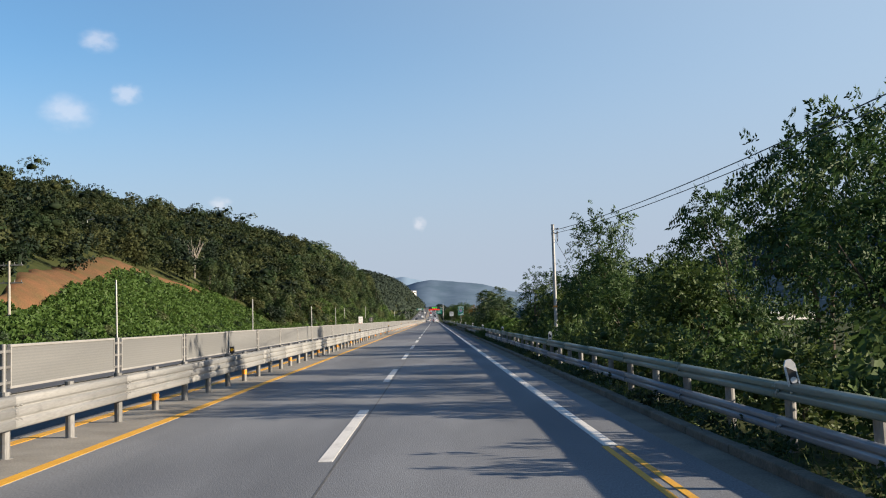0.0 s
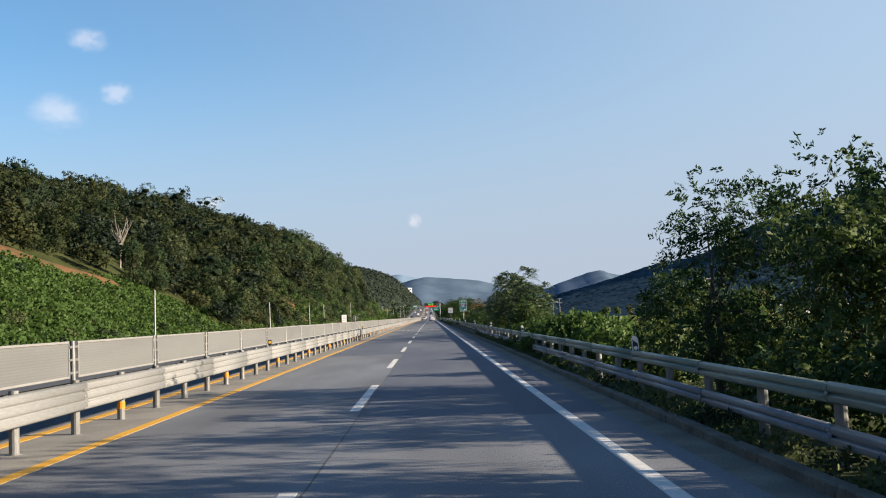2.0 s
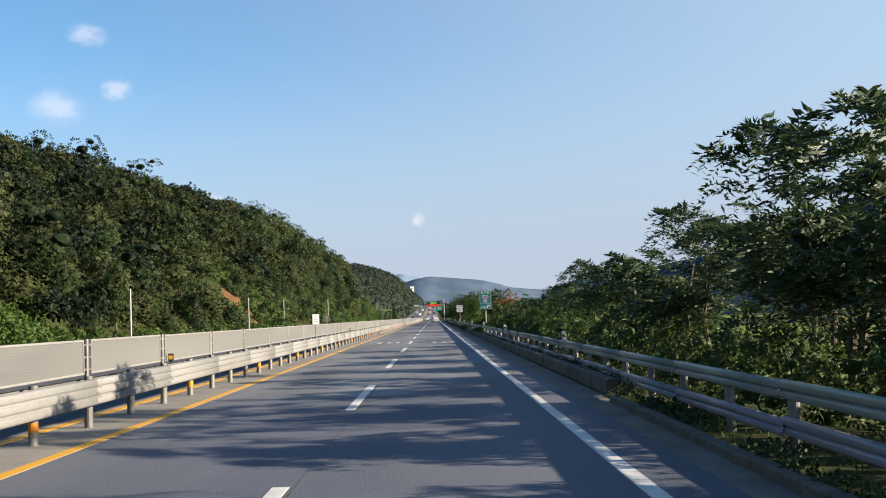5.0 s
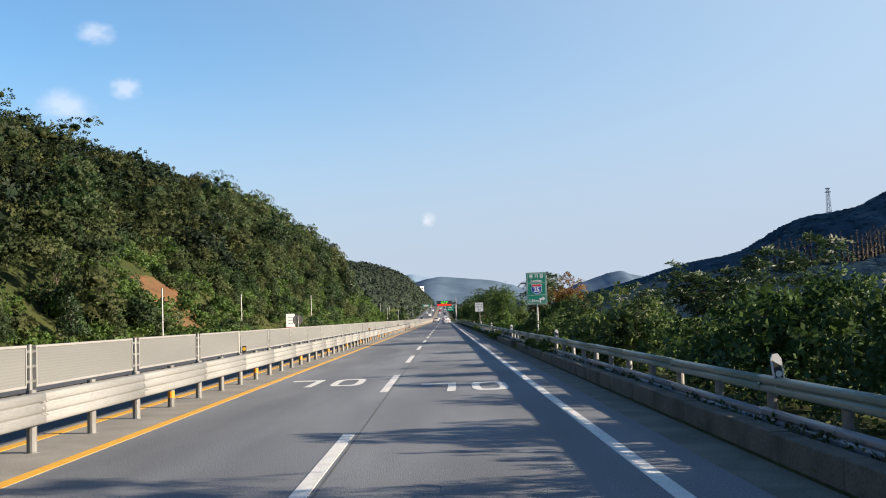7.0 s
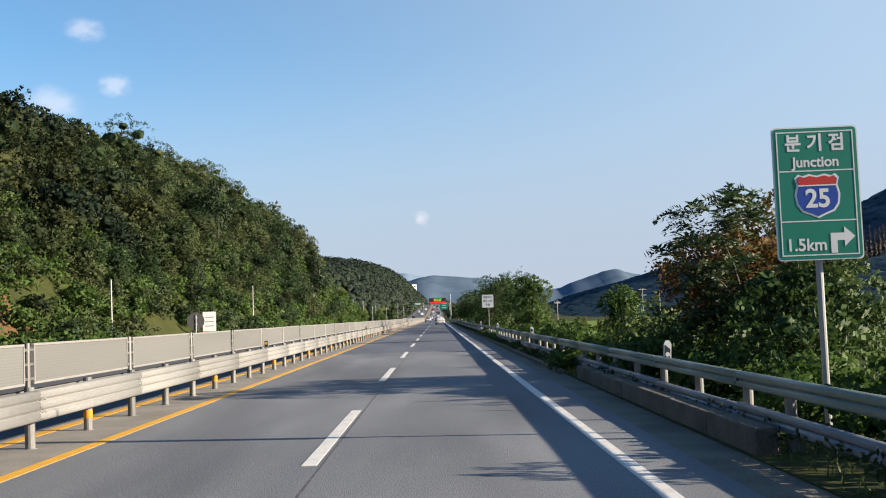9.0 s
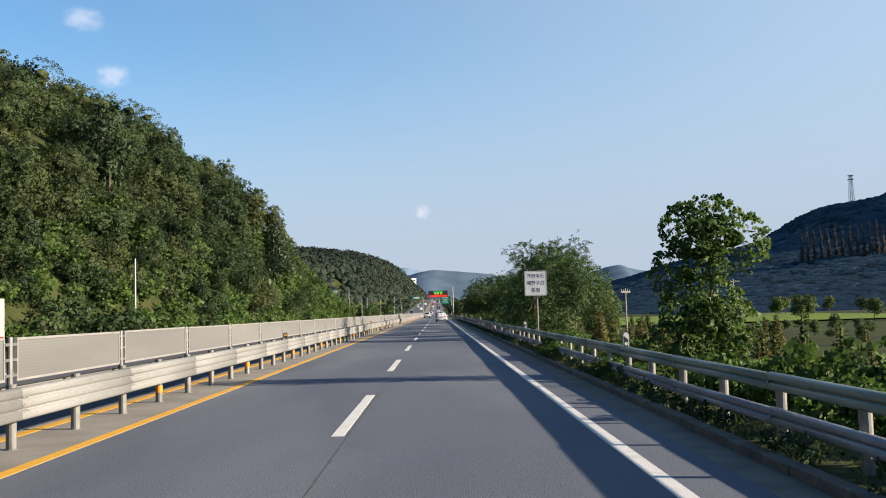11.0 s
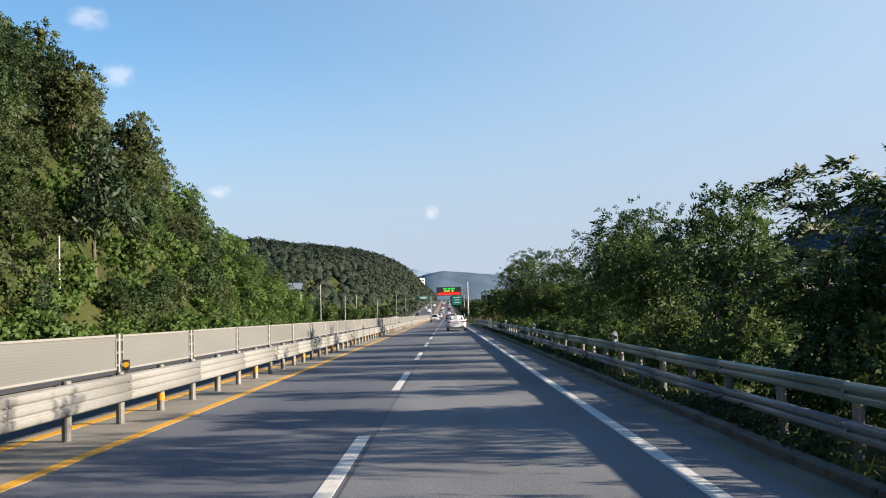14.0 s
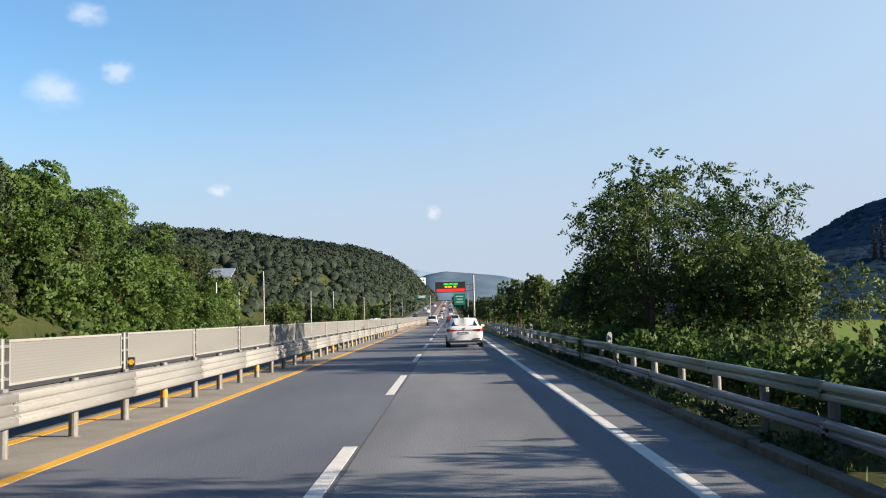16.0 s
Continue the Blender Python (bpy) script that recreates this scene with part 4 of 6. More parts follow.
shed(-21.9, 432, 3.5, 1.5, 2.2, 2.1, "small shed with a blue-grey sheet roof on the slope", ROOF_BLUE, BARK, 4, 2)
block(-30, 1330, 34.5, 13, 9, 1, "white flat-roofed building on the hill beside the road", WALL_WHITE, 58, 2)
block(95, 1500, 8, 22, 10, 3, "pale building in the valley", WALL_WHITE, -10)
block(128, 1540, 8, 26, 10, 2, "pale low building in the valley", WALL_WHITE, 5)
shed(143, 420, -2.6, 26, 8, 2.4, "long pale farm shed in the valley", WALL_WHITE, WALL_WHITE, 12, 5)


def field(name, x0, x1, y0, y1, label):
    n = 8
    verts, faces = [], []
    for j in range(n + 1):
        for i in range(n + 1):
            x, y = x0 + (x1 - x0) * i / n, y0 + (y1 - y0) * j / n
            verts.append((x + 0.05 * (y - y0), y, ground_z(x, y) + 0.35))
    for j in range(n):
        for i in range(n):
            a = j * (n + 1) + i
            faces.append((a, a + 1, a + n + 2, a + n + 1))
    tagged(new(name, raw(name, verts, faces, FIELD)), label, "field", kind="stuff")


field("rice_field", 42, 84, 230, 300, "yellow-green ripening rice field in the valley")
field("rice_field", 36, 120, 440, 600, "yellow-green ripening rice field in the valley")


def soil_patch(cx, cy, w, l, seed, label):
    """Bare earth scar on the slope: an uneven sheet a little above the ground."""
    n = 30
    rows = {}
    bm = bmesh.new()
    for j in range(n + 1):
        for i in range(n + 1):
            u, v = i / n * 2 - 1, j / n * 2 - 1
            r = 1 + 0.35 * noise.noise(Vector((u * 1.3 + seed, v * 1.3, 2.0)))
            x, y = cx + u * w / 2 * r, cy + v * l / 2 * r
            edge = max(0.0, u * u + v * v - 0.55)
            rows[i, j] = bm.verts.new((x, y, ground_z(x, y) + 0.28 + 0.3 * noise.noise(Vector((x * 0.6, y * 0.6, seed))) + 0.22 * noise.noise(Vector((x * 1.7, y * 1.7, seed))) - 1.3 * edge))
    for j in range(n):
        for i in range(n):
            bm.faces.new((rows[i, j], rows[i + 1, j], rows[i + 1, j + 1], rows[i, j + 1]))
    ob = part("bare_soil", bm, RED_SOIL)
    ob.data.shade_smooth()
    tagged(ob, label, "soil", kind="stuff")


def soil_band(y0, y1, wide, seed, label):
    """A strip of bare earth that follows the upper edge of the vines."""
    rs = random.Random(seed)
    verts, faces = [], []
    ys = np.linspace(y0, y1, 44)
    for i, y in enumerate(ys):
        end = math.sin(math.pi * min(max(i / 43, 0.02), 0.98)) ** 0.5
        mid = -ramp(y, FOOT) - ramp(y, BARE)
        for k in range(7):
            u = k / 6 - 0.5
            x = mid + u * wide * end * (1 + 0.4 * noise.noise(Vector((y * 0.3, u * 2, seed))))
            z = ground_z(x, y) + 0.65 * (1 - (2 * u) ** 4) + 0.22 * noise.noise(Vector((x * 0.8, y * 0.8, seed))) - 0.1
            verts.append((x, y, z))
    for i in range(43):
        for k in range(6):
            a = i * 7 + k
            faces.append((a, a + 1, a + 8, a + 7))
    ob = new("bare_soil", raw("bare_soil", verts, faces, RED_SOIL, True))
    tagged(ob, label, "soil", kind="stuff")


soil_band(78, 158, 5.2, 1, "bare reddish earth band above the vine-covered slope")
soil_patch(-26.8, 237, 8, 15, 5, "slipped patch of bare reddish earth on the slope")


# ---- cars ----
def loft(bm, stations, caps=True):
    rings = [[bm.verts.new((x, y, z)) for x, z in ring] for y, ring in stations]
    n = len(rings[0])
    for a, b in zip(rings, rings[1:]):
        for i in range(n):
            j = (i + 1) % n
            bm.faces.new((a[i], a[j], b[j], b[i]))
    if caps:
        bm.faces.new(rings[0][::-1])
        bm.faces.new(rings[-1])
    bmesh.ops.recalc_face_normals(bm, faces=bm.faces[:])
    return bm


def mirror_ring(half):
    return half + [(-x, z) for x, z in reversed(half)]


def make_car(paint, suv=False, label="white sedan"):
    L, W, H = (4.4, 1.80, 1.62) if suv else (4.65, 1.83, 1.43)
    car = thing("car", label, "car")
    hw = W / 2
    deck = 1.02 if not suv else 1.02
    lift = 0.06 if suv else 0.0

    def ring(w, z0, zmid, zb, inset):
        return mirror_ring([(0.0, zb + 0.015), (w * 0.55, zb + 0.012), (w - inset, zb), (w - 0.03, zb - 0.10), (w, zmid), (w - 0.02, zmid - 0.18), (w - 0.05, z0 + 0.08), (w - 0.12, z0), (0.0, z0)])

    bm = bmesh.new()
    st = [(0.0, ring(hw - 0.16, 0.34 + lift, 0.66, deck - 0.06, 0.16)), (0.05, ring(hw - 0.07, 0.27 + lift, 0.66, deck, 0.15)), (0.16, ring(hw - 0.02, 0.24 + lift, 0.68, deck + 0.02, 0.13)),
          (0.6, ring(hw, 0.22 + lift, 0.68, deck, 0.12)), (1.4, ring(hw, 0.20 + lift, 0.68, deck - 0.03, 0.10)), (L - 1.5, ring(hw, 0.20 + lift, 0.66, deck - 0.06, 0.10)),
          (L - 0.9, ring(hw, 0.22 + lift, 0.64, deck - 0.12, 0.14)), (L - 0.25, ring(hw - 0.07, 0.24 + lift, 0.58, deck - 0.26, 0.2)), (L, ring(hw - 0.25, 0.3 + lift, 0.5, deck - 0.4, 0.2))]
    loft(bm, st)
    body = part("body", bm, paint, car)
    body.data.shade_smooth()
    # cabin
    bm = bmesh.new()
    rb, rt, ft, fb = (0.12, 0.42, 2.5, 3.35) if suv else (0.50, 1.35, 2.45, 3.30)

    def cab(wb, zb, wt, zt):
        return mirror_ring([(0.0, zt + 0.02), (wt * 0.6, zt + 0.015), (wt - 0.04, zt - 0.01), (wt, zt - 0.05), (wb, zb), (0.0, zb)])

    wt = hw - 0.27 if not suv else hw - 0.20
    loft(bm, [(rb, cab(hw - 0.13, deck - 0.05, hw - 0.15, deck - 0.02)), (rt, cab(hw - 0.11, deck - 0.06, wt, H - 0.03)), ((rt + ft) / 2, cab(hw - 0.11, deck - 0.06, wt, H)), (ft, cab(hw - 0.11, deck - 0.07, wt - 0.01, H - 0.04)), (fb, cab(hw - 0.14, deck - 0.1, hw - 0.18, deck - 0.06))])
    cabin = part("cabin", bm, paint, car)
    cabin.data.shade_smooth()
    # rear window, laid on the slope
    a, b = Vector((0, rb, deck - 0.02)), Vector((0, rt, H - 0.05))
    nrm = Vector((0, -(b - a).z, (b - a).y)).normalized() * 0.018
    bm = bmesh.new()
    pts = []
    for u, w in ((0.10, hw - 0.26), (0.90, wt - 0.14)):
        for s in (-1, 1):
            p = a.lerp(b, u) + nrm
            pts.append((s * w, p.y, p.z))
    back = [bm.verts.new(p) for p in (pts[0], pts[1], pts[3], pts[2])]
    front = [bm.verts.new(Vector(v.co) - nrm * 0.8) for v in back]
    bm.faces.new(back)
    for i in range(4):
        bm.faces.new((back[i], front[i], front[(i + 1) % 4], back[(i + 1) % 4]))
    bmesh.ops.recalc_face_normals(bm, faces=bm.faces[:])
    part("rear_window", bm, CAR_GLASS, car, "dark rear window")
    for s in (-1, 1):
        bm = bmesh.new()
        q = [(hw - 0.105, rt - 0.25 if not suv else rt + 0.1, deck), (hw - 0.105, fb - 0.35, deck - 0.03), (wt + 0.012, ft - 0.05, H - 0.12), (wt + 0.012, rt + 0.12, H - 0.11)]
        v = [bm.verts.new((s * px, py, pz)) for px, py, pz in q]
        v2 = [bm.verts.new((s * (px - 0.01), py, pz)) for px, py, pz in q]
        bm.faces.new(v)
        for i in range(4):
            bm.faces.new((v[i], v2[i], v2[(i + 1) % 4], v[(i + 1) % 4]))
        part("side_window", bm, CAR_GLASS, car)
        # tail lamp wraps the corner
        bm = bmesh.new()
        zl = 0.84 if not suv else 0.90
        loft(bm, [(-0.012, [(s * (hw - 0.52), zl - 0.02), (s * (hw - 0.52), zl + 0.03), (s * (hw - 0.15), zl + 0.07), (s * (hw - 0.15), zl - 0.06)]),
                  (0.10, [(s * (hw - 0.52), zl - 0.02), (s * (hw - 0.52), zl + 0.03), (s * (hw - 0.025), zl + 0.08), (s * (hw - 0.025), zl - 0.07)]),
                  (0.30, [(s * (hw - 0.5), zl - 0.01), (s * (hw - 0.5), zl + 0.03), (s * (hw + 0.006), zl + 0.07), (s * (hw + 0.006), zl)])])
        part("tail_lamp", bm, TAIL_LAMP, car)
        bm = bmesh.new()
        loft(bm, [(2.72 if not suv else 2.7, mirror_ring([(0.0, 0.09), (0.07, 0.07), (0.10, 0.0), (0.07, -0.06), (0, -0.08)])), (2.86, mirror_ring([(0.0, 0.05), (0.04, 0.04), (0.06, 0.0), (0.04, -0.03), (0, -0.04)]))])
        bmesh.ops.translate(bm, verts=bm.verts[:], vec=(s * (hw + 0.08), 0, deck - 0.0))
        part("mirror", bm, paint, car)
    bm = bmesh.new()
    box(bm, -hw + 0.5, hw - 0.5, -0.014, 0.06, 0.835 if not suv else 0.89, 0.86 if not suv else 0.92)
    part("lamp_bar", bm, TAIL_LAMP, car)
    bm = bmesh.new()
    box(bm, -hw + 0.09, hw - 0.09, -0.02, 0.2, 0.26 + lift, 0.36 + lift if not suv else 0.58, 0.03)
    part("lower_bumper", bm, BLACK_PLASTIC, car)
    if suv:
        bm = bmesh.new()
        box(bm, -hw + 0.35, hw - 0.35, -0.035, 0.05, 0.36, 0.46, 0.02)
        part("skid_plate", bm, ALLOY, car)
    for s in (-1, 1):
        bm = bmesh.new()
        box(bm, min(s * (hw - 0.45), s * (hw - 0.14)), max(s * (hw - 0.45), s * (hw - 0.14)), -0.024, 0.05, 0.40 + lift, 0.45 + lift)
        part("bumper_vent", bm, DARK_STEEL, car)
    pl = part("plate", box(bmesh.new(), -0.26, 0.26, -0.024, 0.0, 0.68, 0.79, 0.006), PLATE, car)
    bm = bmesh.new()
    for i in range(6):
        box(bm, -0.21 + i * 0.07, -0.165 + i * 0.07, -0.0265, -0.0245, 0.71, 0.76)
    part("plate_bars", bm, INK, pl)
    part("badge", tube(bmesh.new(), (0, -0.02, 0.93), (0, 0.01, 0.93), 0.045, seg=14), ALLOY, car)
    for wx in (-1, 1):
        for wy in (0.85, L - 0.92):
            bm = bmesh.new()
            loft(bm, [(0, [(0.33 * math.cos(t), 0.33 * math.sin(t)) for t in np.linspace(0, 2 * math.pi, 24, endpoint=False)]), (0.03, [(0.345 * math.cos(t), 0.345 * math.sin(t)) for t in np.linspace(0, 2 * math.pi, 24, endpoint=False)]),
                      (0.19, [(0.345 * math.cos(t), 0.345 * math.sin(t)) for t in np.linspace(0, 2 * math.pi, 24, endpoint=False)]), (0.22, [(0.33 * math.cos(t), 0.33 * math.sin(t)) for t in np.linspace(0, 2 * math.pi, 24, endpoint=False)])])
            bmesh.ops.rotate(bm, verts=bm.verts[:], matrix=Matrix.Rotation(radians(90), 3, "Z"))
            bmesh.ops.translate(bm, verts=bm.verts[:], vec=(wx * (hw - 0.10) + 0.11, wy, 0.345))
            tyre = part("tyre", bm, RUBBER, car)
            bm = bmesh.new()
            for i in range(10):
                t = 2 * math.pi * i / 10
                box(bm, -0.008, 0.008, -0.02, 0.02, 0.04, 0.22)
                bmesh.ops.rotate(bm, verts=bm.verts[-8:], matrix=Matrix.Rotation(t, 3, "X"))
            tube(bm, (-0.012, 0, 0), (0.012, 0, 0), 0.05, seg=10)
            tube(bm, (-0.012, 0, 0), (0.0, 0, 0), 0.235, seg=20)
            bmesh.ops.translate(bm, verts=bm.verts[:], vec=(wx * (hw + 0.012), wy, 0.345))
            part("rim", bm, ALLOY, tyre)
    return car


sedan = make_car(CAR_WHITE, False, "white four-door sedan driving in the nearer lane")
sedan.matrix_basis = pose(0.25, 386, 0, 0, 0, 0.3)
hatch = make_car(CAR_WHITE, True, "white compact sport utility car in the traffic ahead")
hatch.matrix_basis = pose(-3.2, 499, 0)
dark = make_car(CAR_BLACK, False, "black sedan with red tail lamps")
dark.matrix_basis = pose(-3.6, 528, 0)
tall = make_car(CAR_SILVER, True, "silver sport utility car with red tail lamps")
tall.matrix_basis = pose(0.6, 522, 0)
red = make_car(CAR_RED, False, "red sedan far along the road")
red.matrix_basis = pose(-0.2, 560, 0)


def far_car(src, x, y, turn=0.0, label=""):
    s = math.degrees(math.atan((road_z(y + 5) - road_z(y)) / 5))
    c = copy_thing(src, pose(x, y, road_z(y), s if not turn else -s, 0, turn))
    tagged(c, label, group="distant traffic")


for i, (src, x, y) in enumerate(((dark, 0.2, 600), (hatch, -3.3, 640), (sedan, 0.1, 690), (tall, -3.2, 735), (dark, 0.3, 790), (sedan, -3.1, 830), (tall, 0.0, 880), (red, -3.4, 930), (hatch, 0.2, 985), (sedan, -3.3, 1060), (dark, 0.1, 1130), (tall, -3.2, 1210))):
    far_car(src, x, y, 0.0, "car in slow traffic far up the hill")
for src, x, y in ((sedan, -9.0, 455), (dark, -12.4, 700), (hatch, -9.2, 770), (tall, -12.5, 850), (sedan, -9.0, 960), (dark, -12.6, 1080)):
    far_car(src, x, y, 180.0, "oncoming car on the opposite carriageway")


# ---- vegetation ----
def unit(a):
    return a / np.maximum(1e-9, np.linalg.norm(a, axis=-1, keepdims=True))


def sprays(rs, pts, dirs, length, count, leaf_l, leaf_w, droop=0.35, rounding=0.5, broad=False, level=False):
    """Leafy sprays: count leaflets in two ranks along each twig. Returns vertices, four-cornered faces and soft normals."""
    s = len(pts)
    axis = unit(dirs + rs.normal(0, 0.35, (s, 3)))
    sidev = unit(np.cross(axis, np.array([0, 0, 1.0]) + rs.normal(0, 0.25, (s, 3)) if level else rs.normal(0, 1, (s, 3))))
    up = np.cross(axis, sidev)
    out, soft = [], []
    size = rs.uniform(0.7, 1.25, (s, 1))
    for i in range(count):
        t = (i // 2 + 0.6) / ((count + 1) // 2)
        sign = 1 if i % 2 else -1
        base = pts + axis * (length * t * size) - np.array([0, 0, 1.0]) * (length * droop * t * t * size)
        d = unit(axis * 0.5 + sidev * (0.9 * sign) + rs.normal(0, 0.22, (s, 3)) - np.array([0, 0, 0.15]))
        nrm = unit(up + rs.normal(0, 0.45, (s, 3)))
        w = unit(np.cross(d, nrm)) * (leaf_w * size)
        l = d * (leaf_l * size)
        face = unit(np.cross(w, l))
        flip = np.where((face * dirs).sum(1, keepdims=True) < 0, -1.0, 1.0)
        w = w * flip
        if broad:
            up2 = face * flip * leaf_w * 0.35
            right = [base, base + l * 0.22 + w * 0.85 + up2, base + l * 0.68 + w * 0.8 + up2, base + l]
            left = [base, base + l, base + l * 0.68 - w * 0.8 + up2, base + l * 0.22 - w * 0.85 + up2]
            out.append(np.concatenate([np.stack(right, 1), np.stack(left, 1)], 1).reshape(-1, 4, 3))
            soft.append(np.repeat(unit(dirs * rounding + face * flip * (1 - rounding)), 8, 0))
            continue
        out.append(np.stack([base, base + l * 0.45 + w, base + l, base + l * 0.45 - w], 1))
        soft.append(np.repeat(unit(dirs * rounding + face * flip * (1 - rounding)), 4, 0))
    v = np.concatenate(out, 0).reshape(-1, 3)
    f = np.arange(len(v)).reshape(-1, 4)
    return v, f, np.concatenate(soft, 0)


def round_cage():
    """Corner directions and faces of a ball made of 24 four-cornered faces."""
    seen, faces = {}, []
    for axis in range(3):
        for sign in (-1, 1):
            for i in range(2):
                for j in range(2):
                    quad = []
                    for a, c in ((i, j), (i + 1, j), (i + 1, j + 1), (i, j + 1)):
                        p = [0, 0, 0]
                        p[axis], p[(axis + 1) % 3], p[(axis + 2) % 3] = sign, a - 1, c - 1
                        quad.append(seen.setdefault(tuple(p), len(seen)))
                    faces.append(quad if sign > 0 else quad[::-1])
    return unit(np.array(list(seen), float)), np.array(faces)


CAGE_V, CAGE_F = round_cage()


def hearts(rs, blobs, fill):
    """Lumpy leafy hearts of the crown, one within each clump."""
    b = np.array(blobs)
    n, k = len(b), len(CAGE_V)
    lump = rs.uniform(0.75, 1.2, (n, k, 1)) * fill
    v = (b[:, None, :3] + CAGE_V[None] * b[:, None, 3:] * lump).reshape(-1, 3)
    f = (CAGE_F[None] + (np.arange(n) * k)[:, None, None]).reshape(-1, 4)
    return v, f, unit(np.tile(CAGE_V, (n, 1)) + rs.normal(0, 0.42, (n * k, 3)))


def joined(a, b):
    return np.concatenate([a[0], b[0]]), np.concatenate([a[1], b[1] + len(a[0])]), np.concatenate([a[2], b[2]])


def fast_mesh(name, v, f, mat, soft=None):
    me = bpy.data.meshes.new(name)
    me.vertices.add(len(v))
    me.vertices.foreach_set("co", np.ascontiguousarray(v, dtype=np.float32).ravel())
    me.loops.add(f.size)
    me.loops.foreach_set("vertex_index", f.ravel().astype(np.int32))
    me.polygons.add(len(f))
    me.polygons.foreach_set("loop_start", np.arange(0, f.size, 4, dtype=np.int32))
    me.update(calc_edges=True)
    if soft is not None:
        me.normals_split_custom_set_from_vertices(soft)
    me.materials.append(mat)
    return me


def blob_points(rs, blobs, n, shell=0.5):
    """Points and outward directions spread over a set of ellipsoids (centre, radii)."""
    weights = np.array([b[3] * b[4] + b[3] * b[5] for b in blobs])
    pick = rs.choice(len(blobs), n, p=weights / weights.sum())
    b = np.array(blobs)[pick]
    d = unit(rs.normal(0, 1, (n, 3)))
    r = shell + (1 - shell) * rs.uniform(0, 1, (n, 1)) ** 0.6
    return b[:, :3] + d * b[:, 3:] * r, unit(d * b[:, 3:] + np.array([0, 0, 0.25]))


def limbs_mesh(rs, trunk_h, r, targets, name="trunk", lean=0.3, stems=1):
    bm = bmesh.new()
    for s in range(stems):
        ox, oy = (0, 0) if stems == 1 else rs.uniform(-0.35, 0.35, 2)
        p0 = Vector((ox, oy, -0.3))
        top = Vector((ox * 1.6 + rs.uniform(-lean, lean), oy * 1.6 + rs.uniform(-lean, lean), trunk_h))
        mid = p0.lerp(top, 0.5) + Vector((rs.uniform(-0.15, 0.15), rs.uniform(-0.15, 0.15), 0))
        tube(bm, p0, mid, r, r * 0.8, 7)
        tube(bm, mid, top, r * 0.8, r * 0.55, 7)
        for t in targets[s::stems]:
            t = Vector(t)
            start = mid.lerp(top, float(rs.uniform(0.2, 1.0)))
            bend = start.lerp(t, 0.5) + Vector((0, 0, 0.12 * (t - start).length))
            tube(bm, start, bend, r * 0.42, r * 0.28, 5)
            tube(bm, bend, t, r * 0.28, r * 0.08, 5)
    me = bpy.data.meshes.new(name)
    bm.to_mesh(me)
    bm.free()
    me.materials.append(BARK)
    return me


